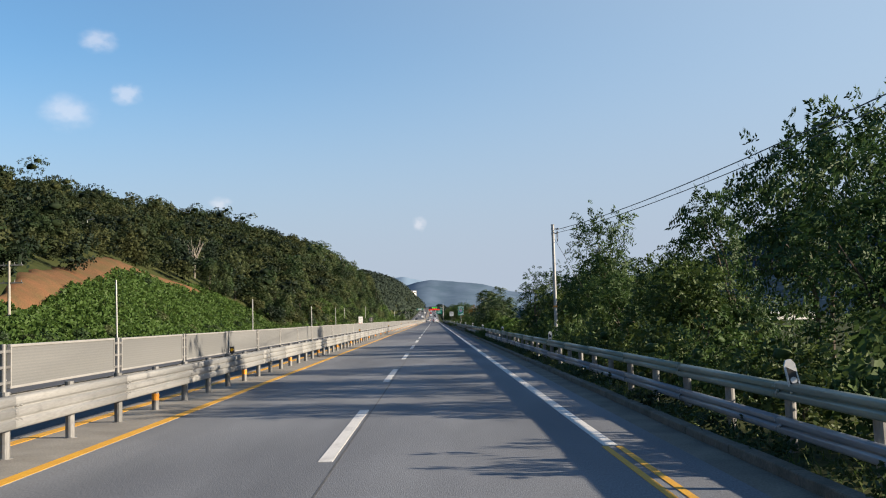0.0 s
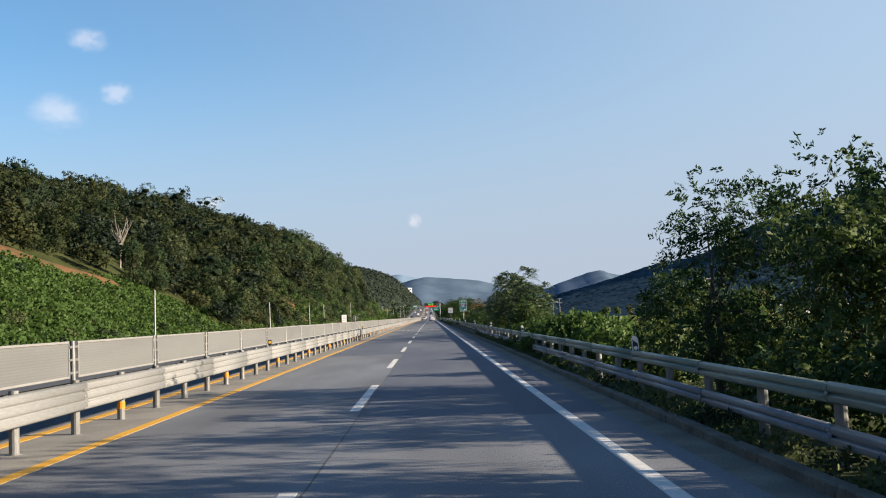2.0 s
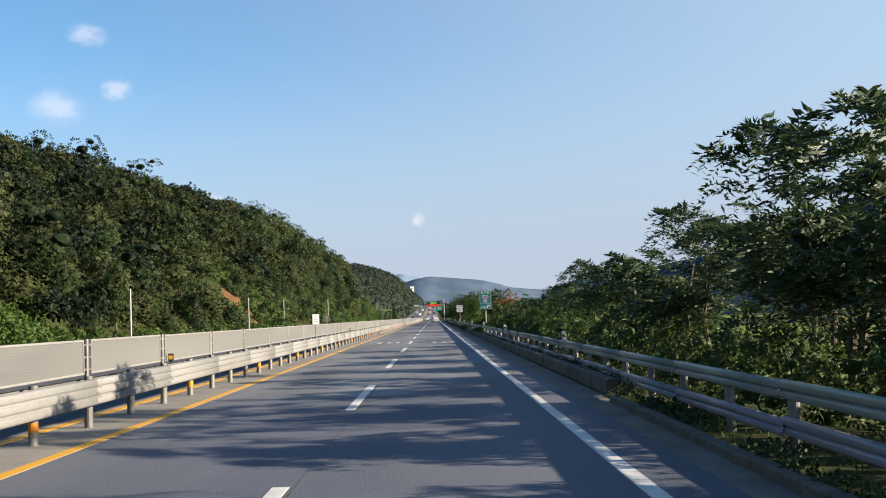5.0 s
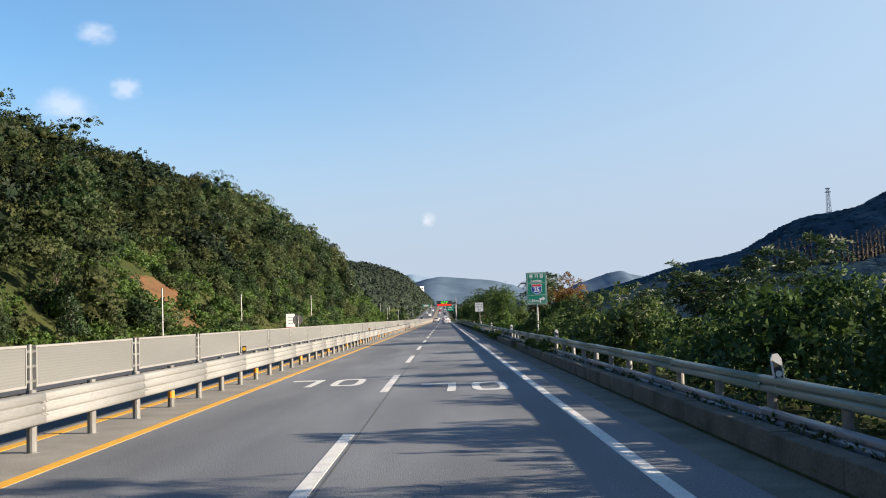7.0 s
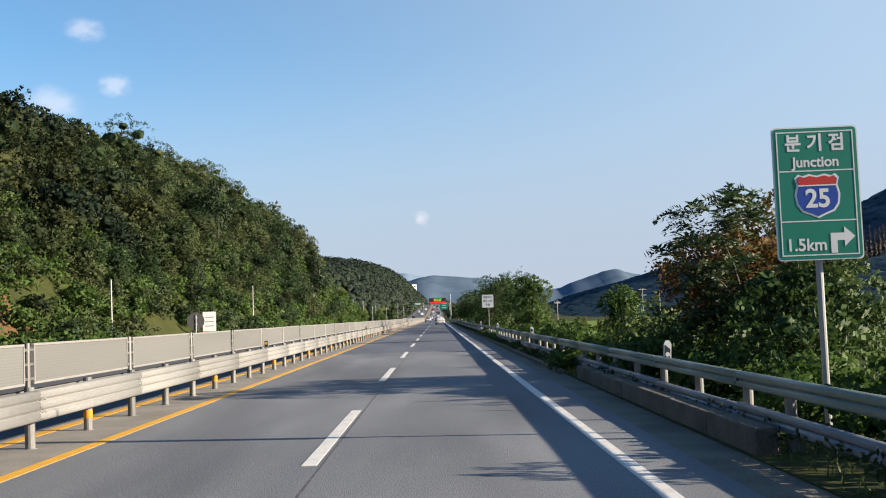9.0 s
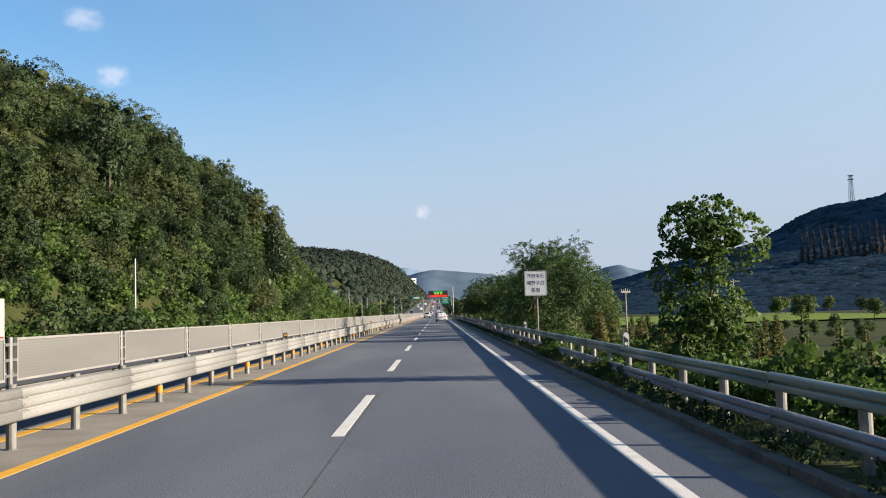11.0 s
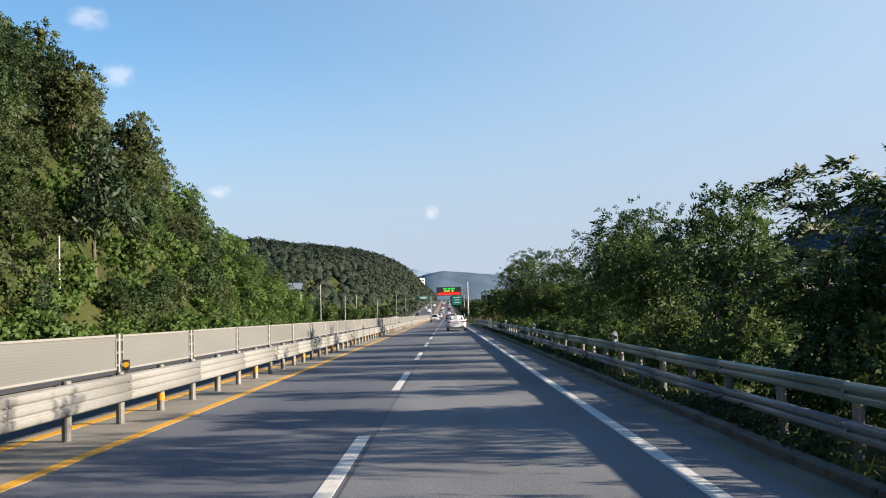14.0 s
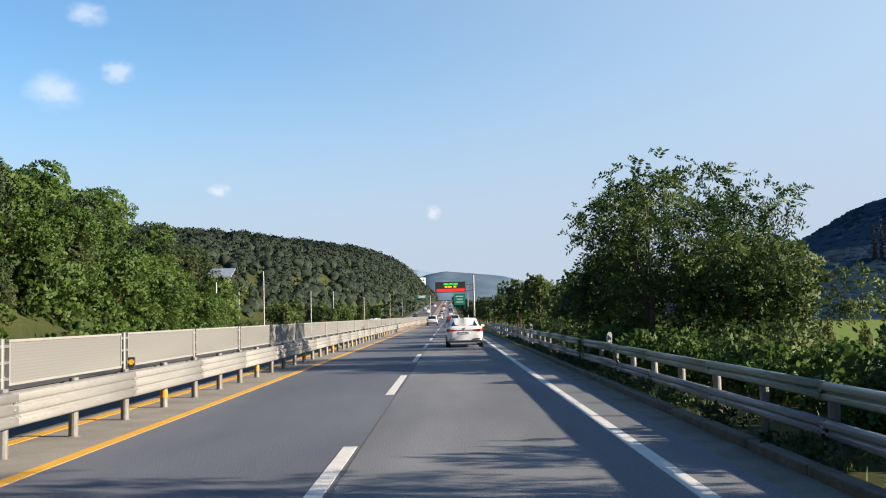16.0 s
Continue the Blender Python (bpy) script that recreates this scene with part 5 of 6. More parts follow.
def make_tree(seed, high, spread, leaves, style, label, category="tree"):
    """A tree as a thing with trunk and crown. Styles: locust, broad, hill, pine, redwood, bush, vine."""
    rs = np.random.RandomState(seed)
    blobs = []
    if style == "locust":
        n = 13
        for i in range(n):
            h = rs.uniform(0.28, 0.93) * high
            k = 1.0 - 0.55 * abs(h / high - 0.55)
            a = rs.uniform(0, 6.28)
            d = rs.uniform(0.2, 0.75) * spread * k
            r = rs.uniform(0.26, 0.42) * spread
            blobs.append((d * math.cos(a), d * math.sin(a), h, r, r, r * 0.8))
        mat, args = LEAF_LOCUST, (0.50, 11, 0.15, 0.030, 0.55)
    elif style == "sumac":
        for i in range(10):
            h = rs.uniform(0.35, 0.9) * high
            a, d, r = rs.uniform(0, 6.28), rs.uniform(0.15, 0.7) * spread, rs.uniform(0.26, 0.4) * spread
            blobs.append((d * math.cos(a), d * math.sin(a), h, r, r, r * 0.6))
        mat, args = LEAF_SUMAC, (0.8, 17, 0.2, 0.03, 0.7)
    elif style == "broad":
        for i in range(11):
            h = rs.uniform(0.3, 0.86) * high
            a, d, r = rs.uniform(0, 6.28), rs.uniform(0.1, 0.65) * spread, rs.uniform(0.3, 0.45) * spread
            blobs.append((d * math.cos(a), d * math.sin(a), h, r, r, r * 0.75))
        mat, args = (LEAF_RUST if seed == 39 else LEAF_BROAD), (0.34, 9, 0.12, 0.034, 0.4)
    elif style == "hill":
        for i in range(9):
            h = rs.uniform(0.42, 0.86) * high
            a, d, r = rs.uniform(0, 6.28), rs.uniform(0.0, 0.6) * spread, rs.uniform(0.34, 0.5) * spread
            blobs.append((d * math.cos(a), d * math.sin(a), h, r, r, r * 0.68))
        mat, args = LEAF_HILL, (0.75, 3, 0.62, 0.20, 0.2)
    elif style == "grove":
        for i in range(12):
            h = rs.uniform(0.2, 0.9) * high
            a, d, r = rs.uniform(0, 6.28), rs.uniform(0.0, 0.7) * spread * (1.15 - h / high * 0.6), rs.uniform(0.28, 0.44) * spread
            blobs.append((d * math.cos(a), d * math.sin(a), h, r, r, r * 0.7))
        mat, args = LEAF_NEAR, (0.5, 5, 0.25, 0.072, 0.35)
    elif style == "pine":
        for i in range(10):
            u = (i + 0.5) / 10
            h = (0.35 + 0.62 * u) * high
            a, d = rs.uniform(0, 6.28), rs.uniform(0.15, 0.7) * spread * (1.1 - u)
            r = (0.5 - 0.28 * u) * spread
            blobs.append((d * math.cos(a), d * math.sin(a), h, r, r, r * 0.38))
        mat, args = LEAF_PINE, (0.8, 4, 0.55, 0.11, 0.1)
    elif style == "redwood":
        for i in range(9):
            u = i / 9
            blobs.append((0, 0, (0.12 + 0.86 * u) * high, spread * (1 - u) * 0.8 + 0.12, spread * (1 - u) * 0.8 + 0.12, high * 0.08))
        mat, args = LEAF_REDWOOD, (0.5, 4, 0.4, 0.09, 0.25)
    elif style == "vine":
        for i in range(9):
            h = rs.uniform(0.15, 0.85) * high
            a, d = rs.uniform(0, 6.28), rs.uniform(0.0, 0.45) * spread
            r = rs.uniform(0.4, 0.6) * spread * (1.0 if h < 0.6 * high else 0.75)
            blobs.append((d * math.cos(a), d * math.sin(a), h, r, r, r * 0.9))
        mat, args = LEAF_VINE, (0.2, 4, 0.1, 0.047, 0.5)
    else:
        for i in range(7):
            h = rs.uniform(0.1, 0.75) * high
            a, d, r = rs.uniform(0, 6.28), rs.uniform(0.1, 0.7) * spread, rs.uniform(0.3, 0.5) * spread
            blobs.append((d * math.cos(a), d * math.sin(a), h, r, r, min(r * 0.8, high * 0.35)))
        mat, args = (LEAF_VINE if style == "bush_vine" else LEAF_BROAD), ((0.22, 4, 0.105, 0.05, 0.35) if style == "bush_vine" else (0.26, 7, 0.095, 0.03, 0.3))
    pts, dirs = blob_points(rs, blobs, leaves, 0.55 if style in ("locust", "broad", "sumac") else 0.7)
    if style == "locust":
        extra = leaves // 6
        tips, td = blob_points(rs, blobs, extra, 0.98)
        td = unit(td + np.array([0, 0, 0.7]))
        tips = tips + td * rs.uniform(0.0, 0.55, (extra, 1))
        pts, dirs = np.concatenate([pts, tips]), np.concatenate([dirs, td])
    if style == "sumac":
        tips, td = blob_points(rs, blobs, leaves // 7, 0.9)
        turn = rs.uniform(0, 6.28, (len(tips), 1)) + np.arange(7) * 0.9
        ring = np.stack([np.cos(turn), np.sin(turn), np.full(turn.shape, 0.45)], 2)
        pts, dirs = np.repeat(tips, 7, 0), unit(ring.reshape(-1, 3) + 0.45 * np.repeat(td, 7, 0))
    inner = [b for b in blobs if b[2] < 0.62 * high] if style in ("locust", "broad", "sumac") else blobs
    fronds = None
    if style == "locust":
        fp, fd = blob_points(rs, [b for b in blobs if b[2] > 0.5 * high], 46, 0.9)
        fronds = sprays(rs, fp, unit(fd + np.array([0, 0, 0.35])), 0.95, 20, 0.19, 0.028, 0.5)
    v, f, soft = joined(hearts(rs, inner or blobs[:1], {"locust": 0.17, "sumac": 0.2, "broad": 0.18, "bush": 0.26, "bush_vine": 0.3, "redwood": 0.6, "pine": 0.36, "grove": 0.38, "vine": 0.36, "hill": 0.46}.get(style, 0.5)), sprays(rs, pts, dirs, *args, broad=style in ("vine", "bush_vine"), level=style == "sumac"))
    if fronds:
        v, f, soft = joined((v, f, soft), fronds)
    v[:, 2] = np.maximum(v[:, 2], -0.4)
    name = {"pine": "pine_tree", "redwood": "redwood_tree", "bush": "bush", "bush_vine": "vine_bush", "vine": "vine_covered_tree"}.get(style, "tree")
    root = thing(name, label, category)
    trunk_h = high * (0.95 if style in ("redwood", "pine") else 0.45)
    stems = 2 if style in ("locust", "broad", "sumac") else 1
    targets = [b[:3] for b in blobs][: (8 if style in ("locust", "broad", "sumac", "hill") else 4)]
    share("trunk", limbs_mesh(rs, trunk_h if not style.startswith("bush") else high * 0.3, 0.09 * high / 5 + (0.03 if style == "hill" else 0), targets, stems=stems), root)
    share("crown", fast_mesh("crown", v, f, mat, soft), root)
    return root


class Stock:
    """Trees of one kind: the first placement takes the built tree itself, later ones copy it."""

    def __init__(self, roots, group):
        self.roots, self.used, self.group = roots, set(), group
        for r in roots:
            tagged(r, group=group)

    def place(self, i, x, y, z, size=1.0, turn=0.0, tall=1.0):
        r = self.roots[i % len(self.roots)]
        m = pose(x, y, z, 0, 0, turn) @ Matrix.Diagonal((size, size, size * tall, 1))
        if id(r) not in self.used:
            self.used.add(id(r))
            r.matrix_basis = m
            return r
        c = copy_thing(r, pose(x, y, z, 0, 0, turn))
        c.scale = (size, size, size * tall)
        return c

    def finish(self):
        for r in self.roots:
            if id(r) not in self.used:
                for o in (*r.children_recursive, r):
                    bpy.data.objects.remove(o)


locusts = Stock([make_tree(11 + i, 6.0, 2.6, 800, "locust", "leafy locust tree with feathery leaflets on the bank beside the guardrail") for i in range(4)], "roadside trees")
sumacs = Stock([make_tree(121 + i, 5.6, 2.5, 560, "sumac", "sumac tree with long drooping compound leaves on the roadside bank") for i in range(3)], "roadside trees")
broads = Stock([make_tree(31 + i, 4.6, 2.2, 1150, "broad", "dense broad-leaved young tree on the roadside bank") for i in range(3)], "roadside trees")
rusts = Stock([make_tree(39, 4.4, 2.1, 1150, "broad", "young tree with rusty yellow leaves behind the road sign")], "roadside trees")
bushes = Stock([make_tree(41 + i, 1.6, 1.35, 330, "bush", "green leafy bush behind the guardrail", "bush") for i in range(3)], "roadside bushes")
vinebush = Stock([make_tree(51 + i, 1.2, 1.5, 600, "bush_vine", "low mound of broad-leaved vines", "bush") for i in range(3)], "vine mounds")
vines = Stock([make_tree(61 + i, 5.0, 2.0, 2100, "vine", "small tree wholly overgrown with broad-leaved vines") for i in range(2)], "overgrown trees")
groves = Stock([make_tree(101 + i, 8.0, 3.0, 780, "grove", "leafy tree at the foot of the wooded hillside") for i in range(4)], "hillside trees")
hills = Stock([make_tree(71 + i, 8.0, 3.3, 300, "hill", "broad-leaved tree of the wooded hillside") for i in range(5)], "hillside trees")
pines = Stock([make_tree(81 + i, 9.0, 2.6, 400, "pine", "dark pine tree of the wooded hillside") for i in range(2)], "hillside trees")
redwoods = Stock([make_tree(91 + i, 6.5, 1.3, 300, "redwood", "slim conical young redwood with rusty green foliage") for i in range(2)], "valley conifers")

rng = random.Random(21)


def right_row(stock, y0, y1, step, x0, x1, s0, s1, jitter=0.5):
    y = y0
    k = rng.randrange(9)
    while y < y1:
        x = rng.uniform(x0, x1)
        yy = y + rng.uniform(-jitter, jitter) * step
        stock.place(k, x, yy, ground_z(x, yy) - 0.05, rng.uniform(s0, s1), rng.uniform(0, 360), rng.uniform(0.9, 1.12))
        k += 1
        y += step


# big trees, listed by where they stand: (kind, x, y, size, tall)
PLANTED = [
    # rear trees at (9.6, 300) and (11.5, 303) are added to shade the lane
    (locusts, 9.6, 300, 1.0, 1.05),
    (locusts, 7.4, 17.0, 0.86, 1.0), (locusts, 9.6, 21.5, 1.0, 1.1), (locusts, 9.1, 25.0, 0.82, 1.45), (locusts, 8.5, 30.5, 0.78, 1.25), (locusts, 11.5, 303, 1.0, 1.0),
    (broads, 6.9, 29.5, 0.85, 1.0), (locusts, 8.0, 33, 0.72, 1.0), (broads, 8.6, 37, 1.0, 1.0), (locusts, 7.4, 47, 0.84, 1.32), (broads, 7.2, 42.5, 0.85, 1.0), (locusts, 8.4, 51, 0.82, 1.0), (broads, 6.8, 55, 0.85, 1.0), (locusts, 10, 57, 0.95, 1.0), (locusts, 5.9, 60, 0.72, 1.0), (locusts, 8.4, 58, 0.85, 1.0), (broads, 6.3, 66, 0.66, 1.0), (vines, 7.4, 64, 0.5, 1.0), (vines, 9.0, 68, 0.45, 0.9), (broads, 9.4, 45, 1.0, 1.0),
    (broads, 5.6, 102, 0.7, 1.0), (sumacs, 5.9, 106, 0.70, 1.0), (sumacs, 5.9, 110, 0.72, 1.05), (sumacs, 6.9, 112.4, 0.92, 1.0), (sumacs, 6.4, 115, 0.9, 1.06), (sumacs, 7.4, 119, 0.88, 1.0), (sumacs, 6.2, 123, 0.84, 1.0), (sumacs, 7.2, 128, 0.9, 1.0), (sumacs, 6.3, 134, 0.82, 1.0), (sumacs, 7.6, 140, 0.88, 1.0), (sumacs, 7.0, 147, 0.8, 1.0), (broads, 6.6, 152, 0.8, 0.95),
    (broads, 6.9, 158, 0.78, 0.95), (sumacs, 7.8, 162, 0.68, 1.0), (sumacs, 7.2, 166.5, 0.72, 1.0), (sumacs, 5.9, 172, 0.5, 1.0), (sumacs, 6.8, 176, 0.54, 1.0), (broads, 7.6, 180, 0.62, 1.0), (sumacs, 6.6, 185, 0.58, 1.0), (sumacs, 6.2, 202, 0.8, 1.0), (rusts, 6.9, 204.5, 1.05, 1.0), (broads, 7.2, 200.5, 0.85, 1.0), (broads, 8.0, 205, 0.85, 1.0),
    (vines, 5.75, 246.8, 0.88, 1.0), (vines, 8.0, 225.5, 0.7, 1.0), (vines, 16.5, 262, 0.5, 0.9), (broads, 11, 296, 1.0, 1.0),
    (locusts, 6.4, 279.5, 0.78, 1.0), (locusts, 5.5, 282.5, 0.9, 1.0), (locusts, 8.3, 288.5, 0.95, 1.15), (broads, 6.2, 291, 0.9, 1.0), (locusts, 6.6, 296, 0.95, 1.05), (sumacs, 7.6, 304, 0.95, 1.05), (broads, 6.4, 305, 0.85, 1.0), (sumacs, 6.8, 310, 0.8, 1.05), (broads, 6.4, 315, 0.95, 1.0), (locusts, 7.6, 319, 0.88, 1.0), (broads, 6.2, 323, 1.0, 1.0), (locusts, 6.8, 328, 0.9, 1.0), (locusts, 8.3, 335, 0.95, 1.1), (locusts, 7.8, 337.5, 0.72, 1.0), (locusts, 7.6, 343, 0.9, 1.08), (broads, 7.8, 346, 0.9, 1.0),
    (locusts, 5.7, 367, 0.95, 1.05), (locusts, 7.4, 370, 1.04, 1.05), (locusts, 8.7, 367, 0.95, 1.05), (locusts, 9.6, 372, 0.95, 1.0), (broads, 8.8, 363.5, 0.95, 1.0), (broads, 5.6, 373, 1.0, 1.1), (broads, 7.2, 365, 0.95, 1.0), (locusts, 7.0, 382, 0.85, 1.0), (broads, 6.4, 390, 1.0, 1.0),
]
for k, (stock, x, y, size, tall) in enumerate(PLANTED, 4):
    stock.place(k, x, y, ground_z(x, y) - 0.1, size, (k * 77) % 360, tall)
right_row(hills, 396, 660, 5, 5.8, 8.5, 0.45, 0.62)
right_row(hills, 402, 660, 9, 8, 12, 0.5, 0.72)

# bushes behind the guardrail
right_row(bushes, 2, 66, 1.9, 4.8, 6.2, 0.8, 1.15)
right_row(vinebush, 66, 97, 1.3, 4.8, 6.0, 0.85, 1.15)
right_row(vinebush, 66, 97, 2.6, 6.6, 9.5, 0.6, 0.9)
right_row(bushes, 97, 150, 2.0, 4.9, 6.4, 0.8, 1.25)
right_row(bushes, 150, 190, 1.9, 5.2, 7.4, 1.1, 1.55)
right_row(vinebush, 186, 206, 1.5, 4.7, 5.6, 0.6, 0.9)
right_row(bushes, 197, 215, 2.0, 5.2, 7.4, 1.0, 1.4)
right_row(vinebush, 206, 240, 1.6, 4.6, 6.0, 0.7, 0.95)
right_row(vinebush, 240, 278, 1.9, 4.6, 5.6, 0.4, 0.62)
right_row(bushes, 212, 240, 3.0, 8, 12, 0.7, 1.0)
right_row(redwoods, 243, 290, 0.75, 7.0, 16, 0.2, 0.34)
right_row(bushes, 246, 292, 1.4, 8, 17, 0.5, 0.9)
right_row(hills, 318, 376, 2.4, 24, 62, 0.2, 0.32)
right_row(bushes, 274, 350, 2.0, 4.8, 6.2, 0.75, 1.15)
right_row(vinebush, 346, 366, 1.6, 4.6, 7.0, 0.7, 1.1)
right_row(bushes, 356, 400, 2.2, 4.9, 7.0, 0.9, 1.3)
# vines that creep over the kerb
for y in (176.5, 179, 181.6, 183.8, 185.3, 177.8, 175.2):
    vinebush.place(int(y), rng.uniform(3.38, 3.6), y, 0.16, rng.uniform(0.26, 0.4), rng.uniform(0, 360), rng.uniform(0.8, 1.2))
for y in (77, 78.4, 79.6, 81, 84, 92.5, 207.6, 208.8, 210.4, 226, 244, 245.6, 255.4, 256.4, 257.6):
    vinebush.place(int(y), rng.uniform(3.25, 3.75), y, rng.uniform(0.0, 0.1), rng.uniform(0.32, 0.5), rng.uniform(0, 360), rng.uniform(0.7, 1.1))

for k, (x, y, size) in enumerate(((3.55, 257.4, 0.5), (3.8, 258.6, 0.52))):
    vinebush.place(k, x, y, 0.05, size, 40.0 + k * 110, 1.1)
for k, (x, y, size) in enumerate(((-17.5, 397, 0.85), (-17.6, 400.5, 0.86), (-16.4, 402.4, 0.8), (-17.4, 409, 0.8), (-18.5, 394, 0.95), (-19.5, 388, 1.1), (-19, 382, 1.0), (-18.6, 414, 0.85), (-19.3, 419, 0.85), (-19.6, 424, 0.75), (-20.2, 428, 0.62))):
    vines.place(k, x, y, ground_z(x, y) - 0.3, size, k * 70.0, 1.0)

# valley on the right
for i in range(26):
    x, y = rng.uniform(19, 36), rng.uniform(96, 175)
    redwoods.place(i, x, y, ground_z(x, y) - 0.1, rng.uniform(0.55, 0.95), rng.uniform(0, 360))
for i in range(34):
    x, y = rng.uniform(18, 40), rng.uniform(170, 460)
    redwoods.place(i, x, y, ground_z(x, y) - 0.1, rng.uniform(0.3, 0.55), rng.uniform(0, 360))
for i in range(30):
    x, y = rng.uniform(88, 150), rng.uniform(300, 640)
    hills.place(i, x, y, ground_z(x, y) - 0.4, rng.uniform(0.6, 0.9), rng.uniform(0, 360))

def bare_tree(x, y, high):
    rs = np.random.RandomState(4)
    root = thing("dead_tree", "leafless pale dead tree among the green hillside wood", "tree", m=Matrix.Translation((x, y, ground_z(x, y))))
    bm = bmesh.new()
    tube(bm, (0, 0, -0.4), (0.15, 0, high * 0.5), 0.13, 0.09, 8)
    part("trunk", bm, PALE_BARK, root)
    for i in range(9):
        a, rise = i * 2.4, rs.uniform(0.25, 0.5) * high
        p0 = Vector((0.03 * i * 0.5, 0, high * (0.28 + 0.025 * i)))
        p1 = p0 + Vector((math.cos(a), math.sin(a), 0)) * rs.uniform(0.5, 1.1) + Vector((0, 0, rise * 0.5))
        p2 = p1 + Vector((math.cos(a + 0.5), math.sin(a + 0.5), 0)) * rs.uniform(0.3, 0.9) + Vector((0, 0, rise * 0.5))
        p3 = p1 + Vector((math.cos(a - 0.8), math.sin(a - 0.8), 0)) * rs.uniform(0.3, 0.8) + Vector((0, 0, rise * 0.3))
        bm = bmesh.new()
        tube(bm, p0, p1, 0.06, 0.045, 6)
        tube(bm, p1, p2, 0.045, 0.015, 6)
        tube(bm, p1, p3, 0.035, 0.012, 6)
        part("branch", bm, PALE_BARK, root)


bare_tree(-41, 174, 8.0)

# wooded hillside on the left: single trees in front, the canopy behind as one mass
wood_spots = []
count = 0
y = 36.0
while y < 470:
    foot = ramp(y, FOOT)
    reach = 66 if y < 300 else (50 if y < 365 else 24)
    d = 1.0
    while d < reach:
        x = -foot - d - rng.uniform(-1.0, 1.0)
        yy = y + rng.uniform(-1.7, 1.7)
        scar = abs(x + 26.8) < 4.6 and abs(yy - 237) < 7.5
        kudzu = (yy < 172 and d < ramp(yy, BARE) + 0.6) or (224 < yy < 252 and d < 7) or (252 <= yy < 300 and d < 3)
        if not scar and not kudzu and math.hypot(x + 40, yy - 171) > 4:
            size = rng.uniform(0.44, 0.92) * (1.5 if rng.random() < 0.16 and yy < 300 else 1.0) * (0.75 if d < 4 else 1.0) * (1.2 if 318 < yy < 370 and 3 < d < 22 else 1.0)
            single = (count % 2 == 0 and d < 9 and yy > 150) or (300 < yy < 372 and 2 < d < 12)
            if single:
                stock = pines if (rng.random() < 0.1) else groves
                stock.place(rng.randrange(12), x, yy, ground_z(x, yy) - 0.5, size, rng.uniform(0, 360), rng.uniform(0.9, 1.2))
            else:
                wood_spots.append((x, yy, ground_z(x, yy) - 0.5, size, rng.uniform(0, 6.28), rng.random()))
            count += 1
        slope = ramp(yy, RISE) / ramp(yy, REACH) * math.exp(-d / ramp(yy, REACH))
        d += (4.3 + d * 0.03) / math.sqrt(1 + slope * slope)
    y += 4.5


def canopy(name, spots, mat, style_blobs, leaves, args, label, clumps=6, fill=0.4):
    """Many trees of one wood joined into one leafy mass."""
    rs = np.random.RandomState(len(spots))
    kinds = []
    for i in range(8):
        blobs = [(0, 0, 8 * 0.68, 3.3 * 0.52, 3.3 * 0.52, 3.3 * 0.52 * style_blobs)]
        for j in range(clumps - 1):
            h = rs.uniform(0.3, 0.78) * 8
            a, d, r = rs.uniform(0, 6.28), rs.uniform(0.35, 0.75) * 3.3, rs.uniform(0.28, 0.46) * 3.3
            blobs.append((d * math.cos(a), d * math.sin(a), h, r, r, r * style_blobs))
        kinds.append((blob_points(rs, blobs, leaves, 0.72), np.array(blobs)))
    allp, alld, allb = [], [], []
    for x, yy, z, size, turn, r in spots:
        (p0, d0), b0 = kinds[int(r * 8) % 8]
        c, s = math.cos(turn), math.sin(turn)
        m = np.array([[c, -s, 0], [s, c, 0], [0, 0, 1]])
        allp.append(p0 @ m.T * size + np.array([x, yy, z]))
        alld.append(d0 @ m.T)
        allb.append(np.concatenate([b0[:, :3] @ m.T * size + np.array([x, yy, z]), b0[:, 3:] * size], 1))
    v, f, soft = joined(hearts(rs, np.concatenate(allb), fill), sprays(rs, np.concatenate(allp), np.concatenate(alld), *args, 0.72))
    return tagged(new(name, fast_mesh(name, v, f, mat, soft)), label, "forest", kind="stuff")


near_wood = [s for s in wood_spots if s[1] > 285 and s[0] > -40]
vine_wood = [s for s in near_wood if s[1] > 366]
near_wood = [s for s in near_wood if s[1] <= 366]
rest = [s for s in wood_spots if not (s[1] > 285 and s[0] > -40)]
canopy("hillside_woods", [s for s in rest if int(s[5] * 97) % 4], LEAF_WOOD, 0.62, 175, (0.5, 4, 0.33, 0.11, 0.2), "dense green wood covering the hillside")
canopy("hillside_woods", [s for s in rest if not int(s[5] * 97) % 4], LEAF_HILL_DARK, 0.7, 120, (0.5, 4, 0.42, 0.13, 0.2), "darker evergreen crowns within the hillside wood")
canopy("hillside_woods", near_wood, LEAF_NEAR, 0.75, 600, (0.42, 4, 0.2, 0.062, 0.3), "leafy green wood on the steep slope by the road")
canopy("hillside_woods", vine_wood, LEAF_VINE, 0.8, 560, (0.3, 4, 0.19, 0.08, 0.4), "trees overgrown with bright green vines by the road", 6, 0.36)
# vines over the open slope and along its foot
vine_spots = []
shrub_spots = []
for i in range(430):
    yy = rng.uniform(220, 318)
    x = -ramp(yy, FOOT) - rng.uniform(-1.5, 12)
    if abs(x + 26.8) < 4.4 and abs(yy - 237) < 6.5:
        continue
    (vine_spots if i % 3 == 0 else shrub_spots).append((x, yy, ground_z(x, yy) - 0.8, rng.uniform(0.24, 0.48), rng.uniform(0, 6.28), rng.random()))
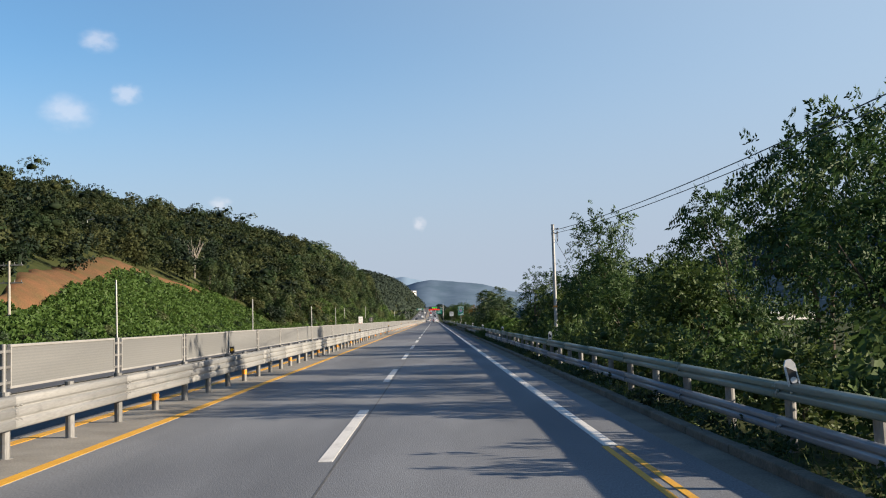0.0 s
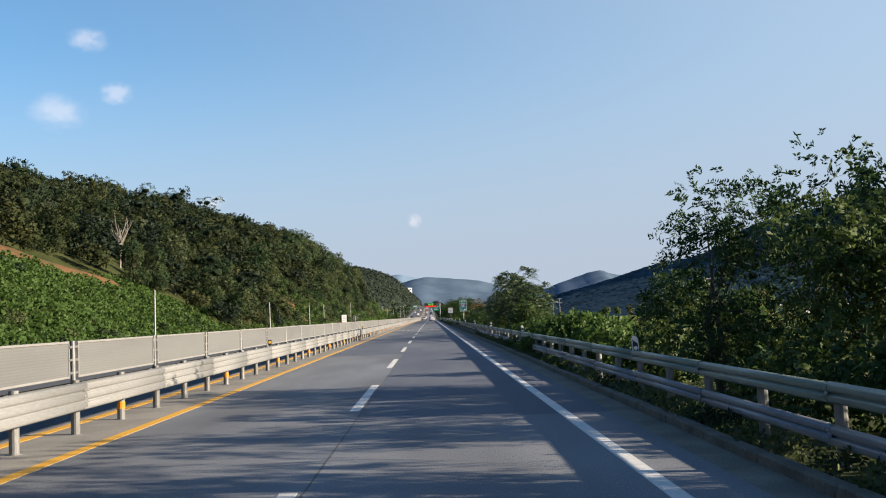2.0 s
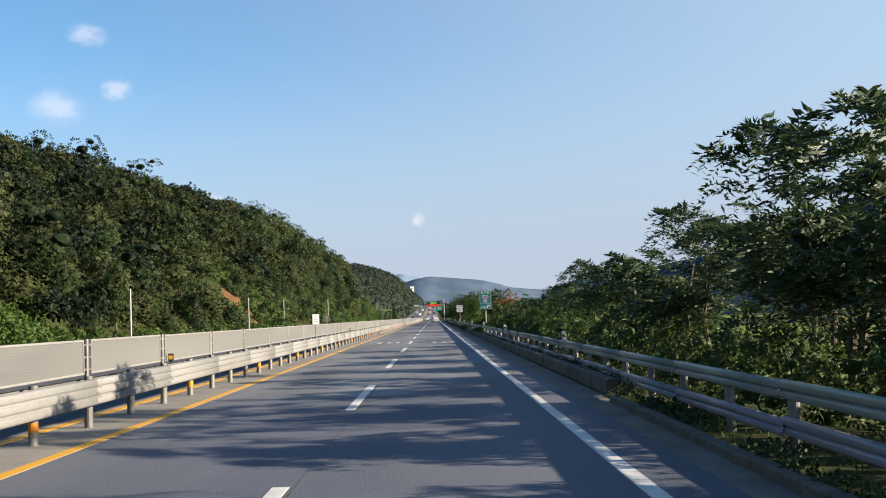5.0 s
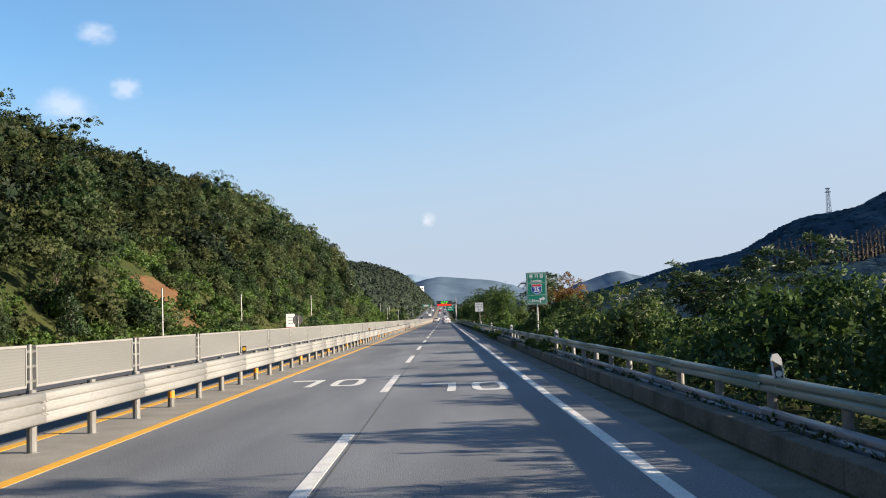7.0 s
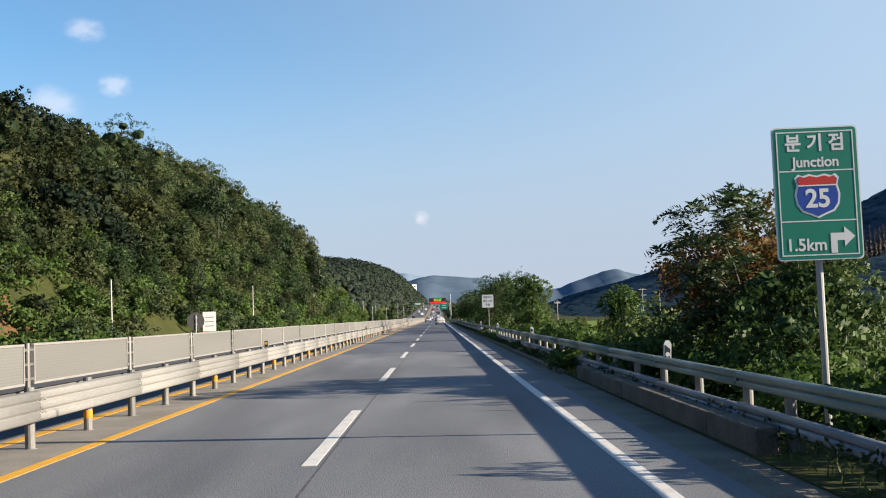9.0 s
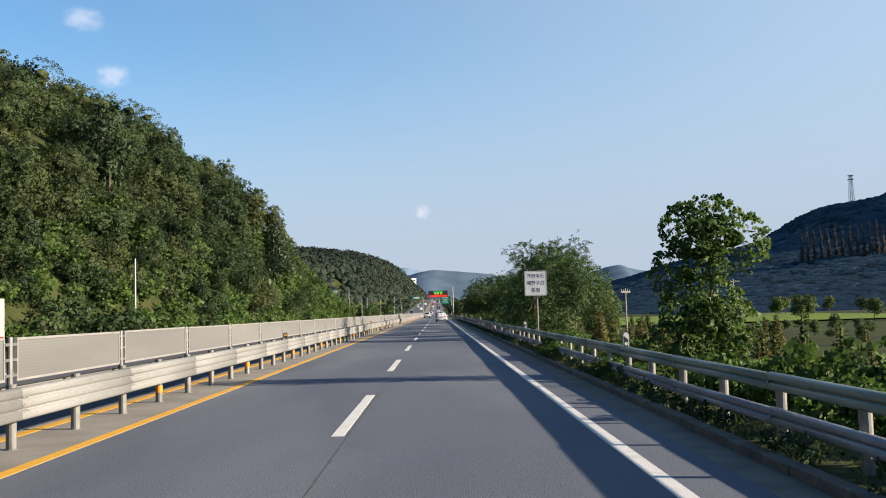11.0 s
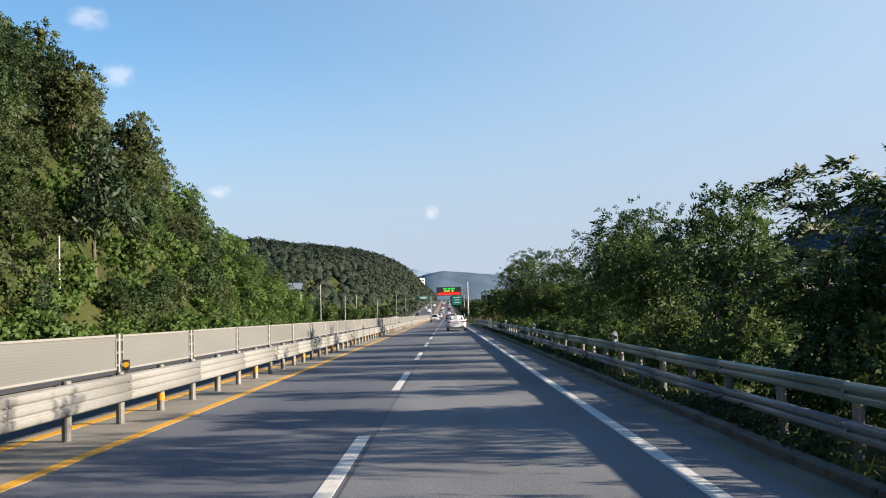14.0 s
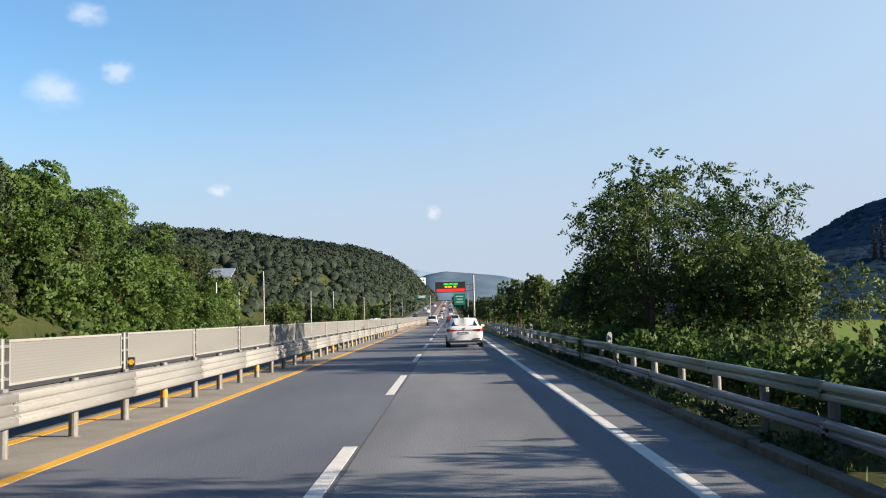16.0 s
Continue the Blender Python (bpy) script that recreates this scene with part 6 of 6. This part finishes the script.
for i in range(70):
    yy = rng.uniform(60, 172)
    x = -ramp(yy, FOOT) - rng.uniform(-1.5, max(1.0, ramp(yy, BARE) - 3))
    (vine_spots if i % 2 else shrub_spots).append((x, yy, ground_z(x, yy) - 0.5, rng.uniform(0.14, 0.24), rng.uniform(0, 6.28), rng.random()))
for i in range(300):
    yy = rng.uniform(160, 470)
    x = -ramp(yy, FOOT) + rng.uniform(-5, 1.8)
    vine_spots.append((x, yy, ground_z(x, yy) - 0.7, rng.uniform(0.2, 0.40), rng.uniform(0, 6.28), rng.random()))
for i in range(46):
    a = rng.uniform(0, 6.28)
    x, yy = -26.8 + 5.6 * math.cos(a) * rng.uniform(0.95, 1.3), 237 + 8.6 * math.sin(a) * rng.uniform(0.95, 1.3)
    vine_spots.append((x, yy, ground_z(x, yy) - 1.0, rng.uniform(0.28, 0.42), rng.uniform(0, 6.28), rng.random()))
for i in range(230):
    yy = rng.uniform(300, 402)
    x = -ramp(yy, FOOT) - rng.uniform(-1.6, 9)
    vine_spots.append((x, yy, ground_z(x, yy) - 1.0, rng.uniform(0.3, 0.48), rng.uniform(0, 6.28), rng.random()))
# the white board by the far carriageway stands clear of the growth
vine_spots = [s for s in vine_spots if not (-23 < s[0] < -17.5 and 252 < s[1] < 269)]
shrub_spots = [s for s in shrub_spots if not (-23 < s[0] < -17.5 and 252 < s[1] < 269)]
canopy("slope_vines", vine_spots, LEAF_VINE, 0.7, 95, (0.26, 3, 0.21, 0.095, 0.4), "bright green vines creeping over the open slope", 4)
canopy("slope_shrubs", shrub_spots, LEAF_NEAR, 0.75, 150, (0.34, 3, 0.21, 0.075, 0.3), "olive green shrubs among the vines on the slope", 5)


def vine_carpet(n, y0, y1, label):
    """Low leafy carpet of vines lying over the open slope up to the bare earth."""
    rs = np.random.RandomState(7)
    pts = []
    for k in range(n):
        y = rs.uniform(y0, y1)
        top = ramp(y, BARE) - 1.6
        d = rs.uniform(-2.0, max(0.5, top))
        if y < 78 or y > 158:
            d = rs.uniform(-2.0, ramp(y, BARE) + 3)
        x = -ramp(y, FOOT) - d
        swell = 0.55 * noise.noise(Vector((x * 0.45, y * 0.45, 1.0))) + 0.3 * noise.noise(Vector((x * 1.3, y * 1.3, 5.0)))
        pts.append((x, y, ground_z(x, y) + 0.45 + swell + rs.uniform(-0.3, 0.06)))
    pts = np.array(pts)
    tilt = np.array([0.35, -0.1, 0.9]) + rs.normal(0, 0.32, (n, 3))
    v, f, soft = sprays(rs, pts, unit(tilt), 0.24, 3, 0.27, 0.13, 0.3, 0.55)
    tagged(new("slope_vines", fast_mesh("slope_vines", v, f, LEAF_VINE, soft)), label, "vines", kind="stuff")


vine_carpet(30000, 50, 174, "carpet of bright green vines over the open slope")
for i in range(60):
    yy = rng.uniform(450, 900)
    x = rng.uniform(-32, -18.5)
    hills.place(i, x, yy, ground_z(x, yy) - 0.3, rng.uniform(0.4, 0.75), rng.uniform(0, 360))

for s in (locusts, sumacs, broads, rusts, bushes, vinebush, vines, groves, hills, pines, redwoods):
    s.finish()


def far_woods(name, spots, mat, clump, leaves, label, leaf=0.5, flat=1.0, calm=0.0):
    """Distant forest canopy: one sheet of many small leaf clumps."""
    rs = np.random.RandomState(len(spots))
    c = np.array([s[:3] for s in spots])
    thin = np.array([s[3] if len(s) > 3 else 1.0 for s in spots])
    rep = np.repeat(c, leaves, 0)
    d = unit(rs.normal(0, 1, (len(rep), 3)))
    d[:, 2] = np.abs(d[:, 2])
    size = np.repeat(rs.uniform(0.7, 1.3, len(c)) * thin, leaves)[:, None] * clump
    pts = rep + d * size * np.array([1, 1, 0.9 * flat])
    r = np.repeat((rs.uniform(0.75, 1.25, len(c)) * thin * clump)[:, None], 3, 1)
    r[:, 2] *= flat
    v, f, soft = hearts(rs, np.concatenate([c, r * 0.95], 1), 0.85)
    if leaf:
        v, f, soft = joined((v, f, soft), sprays(rs, pts, d, clump * 0.3, 2, clump * leaf, clump * leaf * 0.45, 0.1, 0.8))
    soft = unit(soft * (1 - calm) + np.array([-0.25, -0.35, 0.9]) * calm)
    ob = new(name, fast_mesh(name, v, f, mat, soft))
    return tagged(ob, label, "forest", kind="stuff")


spots = []
for i in range(4200):
    y = rng.uniform(560, 1450)
    x = -ramp(y, FOOT2) - rng.uniform(0, 1) ** 1.3 * 150 - 1
    spots.append((x, y, ground_z(x, y) + 1.5))
far_woods("distant_woods", spots, WOODS_FAR, 3.5, 12, "dark green wooded hill farther along the road", 0.3, 1.0, 0.45)
spots = []
while len(spots) < 11000:
    y = rng.uniform(650, 1420)
    x = rng.uniform(100, 760)
    if x < 0.5 * y + 40:
        spots.append((x, y, ground_z(x, y) - 0.8))
far_woods("distant_woods", spots, WOODS_SHADE, 5.4, 1, "wooded mountain across the valley, shade and haze painted dark blue", 0.0, 0.5, 0.96)
spots = []
for x in np.arange(290, 560, 4.6):
    k, y = rng.uniform(1.35, 1.75), 1020 + 12 * math.sin(x * 0.05)
    spots += [(x + rng.uniform(-0.5, 0.5), y, ground_z(x, y) + h * k, s) for h, s in ((i * 1.05, max(0.12, min(1.0, 1.15 - i * 0.07))) for i in range(1, 16))]
far_woods("tree_row", spots, LEAF_ROW, 2.0, 8, "row of tall rusty conifers at the mountain foot", 0.3)
spots = []
for i in range(260):
    y = rng.uniform(660, 1500)
    s = 1 if i % 2 else -1
    x = (rng.uniform(5.5, 16) if s > 0 else -rng.uniform(18, 26))
    spots.append((x, y, ground_z(x, y) + 1.5))
far_woods("roadside_woods", spots, WOODS_FAR, 2.4, 26, "roadside trees far up the hill")


def mountain(name, mat, y, heights, label, deep=420):
    """A far ridge with spurs and a broken outline, built as a solid slope."""
    xs = np.linspace(heights[0][0], heights[-1][0], 200)
    rows = [-1.0, -0.8, -0.6, -0.42, -0.26, -0.12, 0.0, 0.5, 1.0]
    verts, faces = [], []
    for x in xs:
        top = ramp(x, heights) + 7 * noise.noise(Vector((x * 0.012, y, 0))) + 2.5 * noise.noise(Vector((x * 0.06, y, 4)))
        for r in rows:
            share_up = (1 - abs(r)) ** 0.8
            spur = 16 * noise.noise(Vector((x * 0.012, r * 3.0, y))) * (1 - share_up) * share_up * 4
            verts.append((x, y + r * deep, -20 + (top + 20) * share_up + spur))
    n = len(rows)
    for i in range(len(xs) - 1):
        for k in range(n - 1):
            a = i * n + k
            faces.append((a, a + n, a + n + 1, a + 1))
    tagged(new(name, raw(name, verts, faces, mat, True)), label, "mountain", kind="structure")


mountain("backdrop", HILL_BLUE, 3000, [(-1200, 60), (-400, 82), (-150, 92), (-70, 104), (-20, 116), (60, 111), (110, 102), (160, 96), (230, 76), (330, 66), (400, 90), (440, 103), (500, 116), (545, 106), (640, 78), (1300, 70)], "distant mountain ridge with haze painted in as blue")
mountain("backdrop", HILL_PALE, 4300, [(-1600, 150), (-420, 158), (-220, 172), (-125, 182), (-40, 160), (60, 125), (300, 90), (600, 105), (900, 130), (1600, 150)], "far mountain ridge with haze painted in as pale blue")

# grass along the verge
rs = np.random.RandomState(3)
n = 24000
gy = rs.uniform(-5, 420, n)
gx = 3.10 + np.abs(rs.normal(0, 0.75, n))
gz = np.array([ground_z(a, b) for a, b in zip(gx, gy)])
p = np.stack([gx, gy, gz], 1)
lean = np.stack([rs.normal(0, 0.5, n), rs.normal(0, 0.5, n), np.ones(n)], 1)
hgt = rs.uniform(0.10, 0.36, (n, 1))
tip = p + unit(lean) * hgt
mid = p + unit(lean + np.array([0, 0, 0.5])) * hgt * 0.55
w = unit(np.cross(lean, rs.normal(0, 1, (n, 3)))) * 0.012
v = np.stack([p - w, mid - w * 0.8, tip, mid + w * 0.8], 1).reshape(-1, 3)
tagged(new("verge_grass", fast_mesh("verge_grass", v, np.arange(4 * n).reshape(-1, 4), DRY_GRASS)), "green and dry grass blades along the verge", "grass", kind="stuff")
n = 17000
gy = rs.uniform(-5, 400, n)
gx = 3.02 + np.abs(rs.normal(0, 0.28, n))
swell = np.array([noise.noise(Vector((b * 0.55, a, 0.0))) for a, b in zip(gx, gy)])
keep = swell + rs.uniform(-0.3, 0.3, n) > -0.12
beside_wall = (gy > 117) & (gy < 208)
gx = gx + np.where(beside_wall, 0.27, 0.0)
p = np.stack([gx, gy, np.where(beside_wall, 0.16, 0.03) + rs.uniform(0, 1, n) * (0.10 + 0.22 * np.maximum(0, swell))], 1)[keep]
v, f, soft = sprays(rs, p, unit(np.array([-0.3, 0, 0.9]) + rs.normal(0, 0.5, p.shape)), 0.16, 5, 0.075, 0.02, 0.3)
tagged(new("verge_weeds", fast_mesh("verge_weeds", v, f, LEAF_NEAR, soft)), "low dark green weeds spilling over the kerb", "weeds", kind="stuff")
strip("verge", GROUND, 3.0, 4.4, -60, 440, 0.02, "earth verge under the roadside guardrail", "verge")


# small clouds
def cloud(x, y, z, w, h, seed, label):
    m = bpy.data.materials.new("cloud_white")
    m.use_nodes = True
    nt, lk = m.node_tree.nodes, m.node_tree.links
    tc = nt.new("ShaderNodeTexCoord")
    mp = nt.new("ShaderNodeMapping")
    mp.inputs["Scale"].default_value = (1 / w, 1 / h, 0)
    lk.new(tc.outputs["Object"], mp.inputs["Vector"])
    ln = nt.new("ShaderNodeVectorMath")
    ln.operation = "LENGTH"
    lk.new(mp.outputs[0], ln.inputs[0])
    ns = nt.new("ShaderNodeTexNoise")
    ns.inputs["Scale"].default_value, ns.inputs["Detail"].default_value = 3.2, 5
    sh = nt.new("ShaderNodeMapping")
    sh.inputs["Location"].default_value = (seed * 3.7, seed, 0)
    lk.new(mp.outputs[0], sh.inputs["Vector"])
    lk.new(sh.outputs[0], ns.inputs["Vector"])
    fall = nt.new("ShaderNodeMapRange")
    fall.inputs["From Min"].default_value, fall.inputs["From Max"].default_value = 0.5, 0.05
    lk.new(ln.outputs["Value"], fall.inputs["Value"])
    mul = nt.new("ShaderNodeMath")
    mul.operation = "MULTIPLY"
    lk.new(fall.outputs[0], mul.inputs[0])
    lk.new(ns.outputs["Fac"], mul.inputs[1])
    edge = nt.new("ShaderNodeMapRange")
    edge.interpolation_type = "SMOOTHSTEP"
    edge.inputs["From Min"].default_value, edge.inputs["From Max"].default_value = 0.10, 0.52
    edge.inputs["To Max"].default_value = 0.36
    lk.new(mul.outputs[0], edge.inputs["Value"])
    em = nt.new("ShaderNodeEmission")
    em.inputs["Color"].default_value = (0.84, 0.80, 0.83, 1)
    em.inputs["Strength"].default_value = 0.50
    tr = nt.new("ShaderNodeBsdfTransparent")
    mx = nt.new("ShaderNodeMixShader")
    lk.new(edge.outputs[0], mx.inputs[0])
    lk.new(tr.outputs[0], mx.inputs[1])
    lk.new(em.outputs[0], mx.inputs[2])
    lk.new(mx.outputs[0], nt["Material Output"].inputs["Surface"])
    me = raw("cloud", [(-w / 2, -h / 2, 0), (w / 2, -h / 2, 0), (w / 2, h / 2, 0), (-w / 2, h / 2, 0)], [(0, 1, 2, 3)], m)
    ob = new("backdrop", me)
    ob.matrix_basis = look((x, y, z), (0, 200, 2)) @ Matrix.Rotation(math.pi, 4, "Y")
    ob.visible_shadow = False
    tagged(ob, label, "cloud", kind="structure")


for i, (x, y, z, w, h, label) in enumerate((
        (-1531, 4301, 918, 340, 230, "soft white cloud in the blue sky"), (-1301, 4359, 1005, 210, 150, "soft white cloud in the blue sky"), (-1391, 4274, 1216, 240, 150, "faint white cloud high in the sky"),
        (-55, 4649, 436, 100, 100, "small white cloud low in the sky"), (-940, 4537, 542, 150, 90, "faint small cloud low in the sky"))):
    cloud(x, y, z, w, h, i + 1, label)
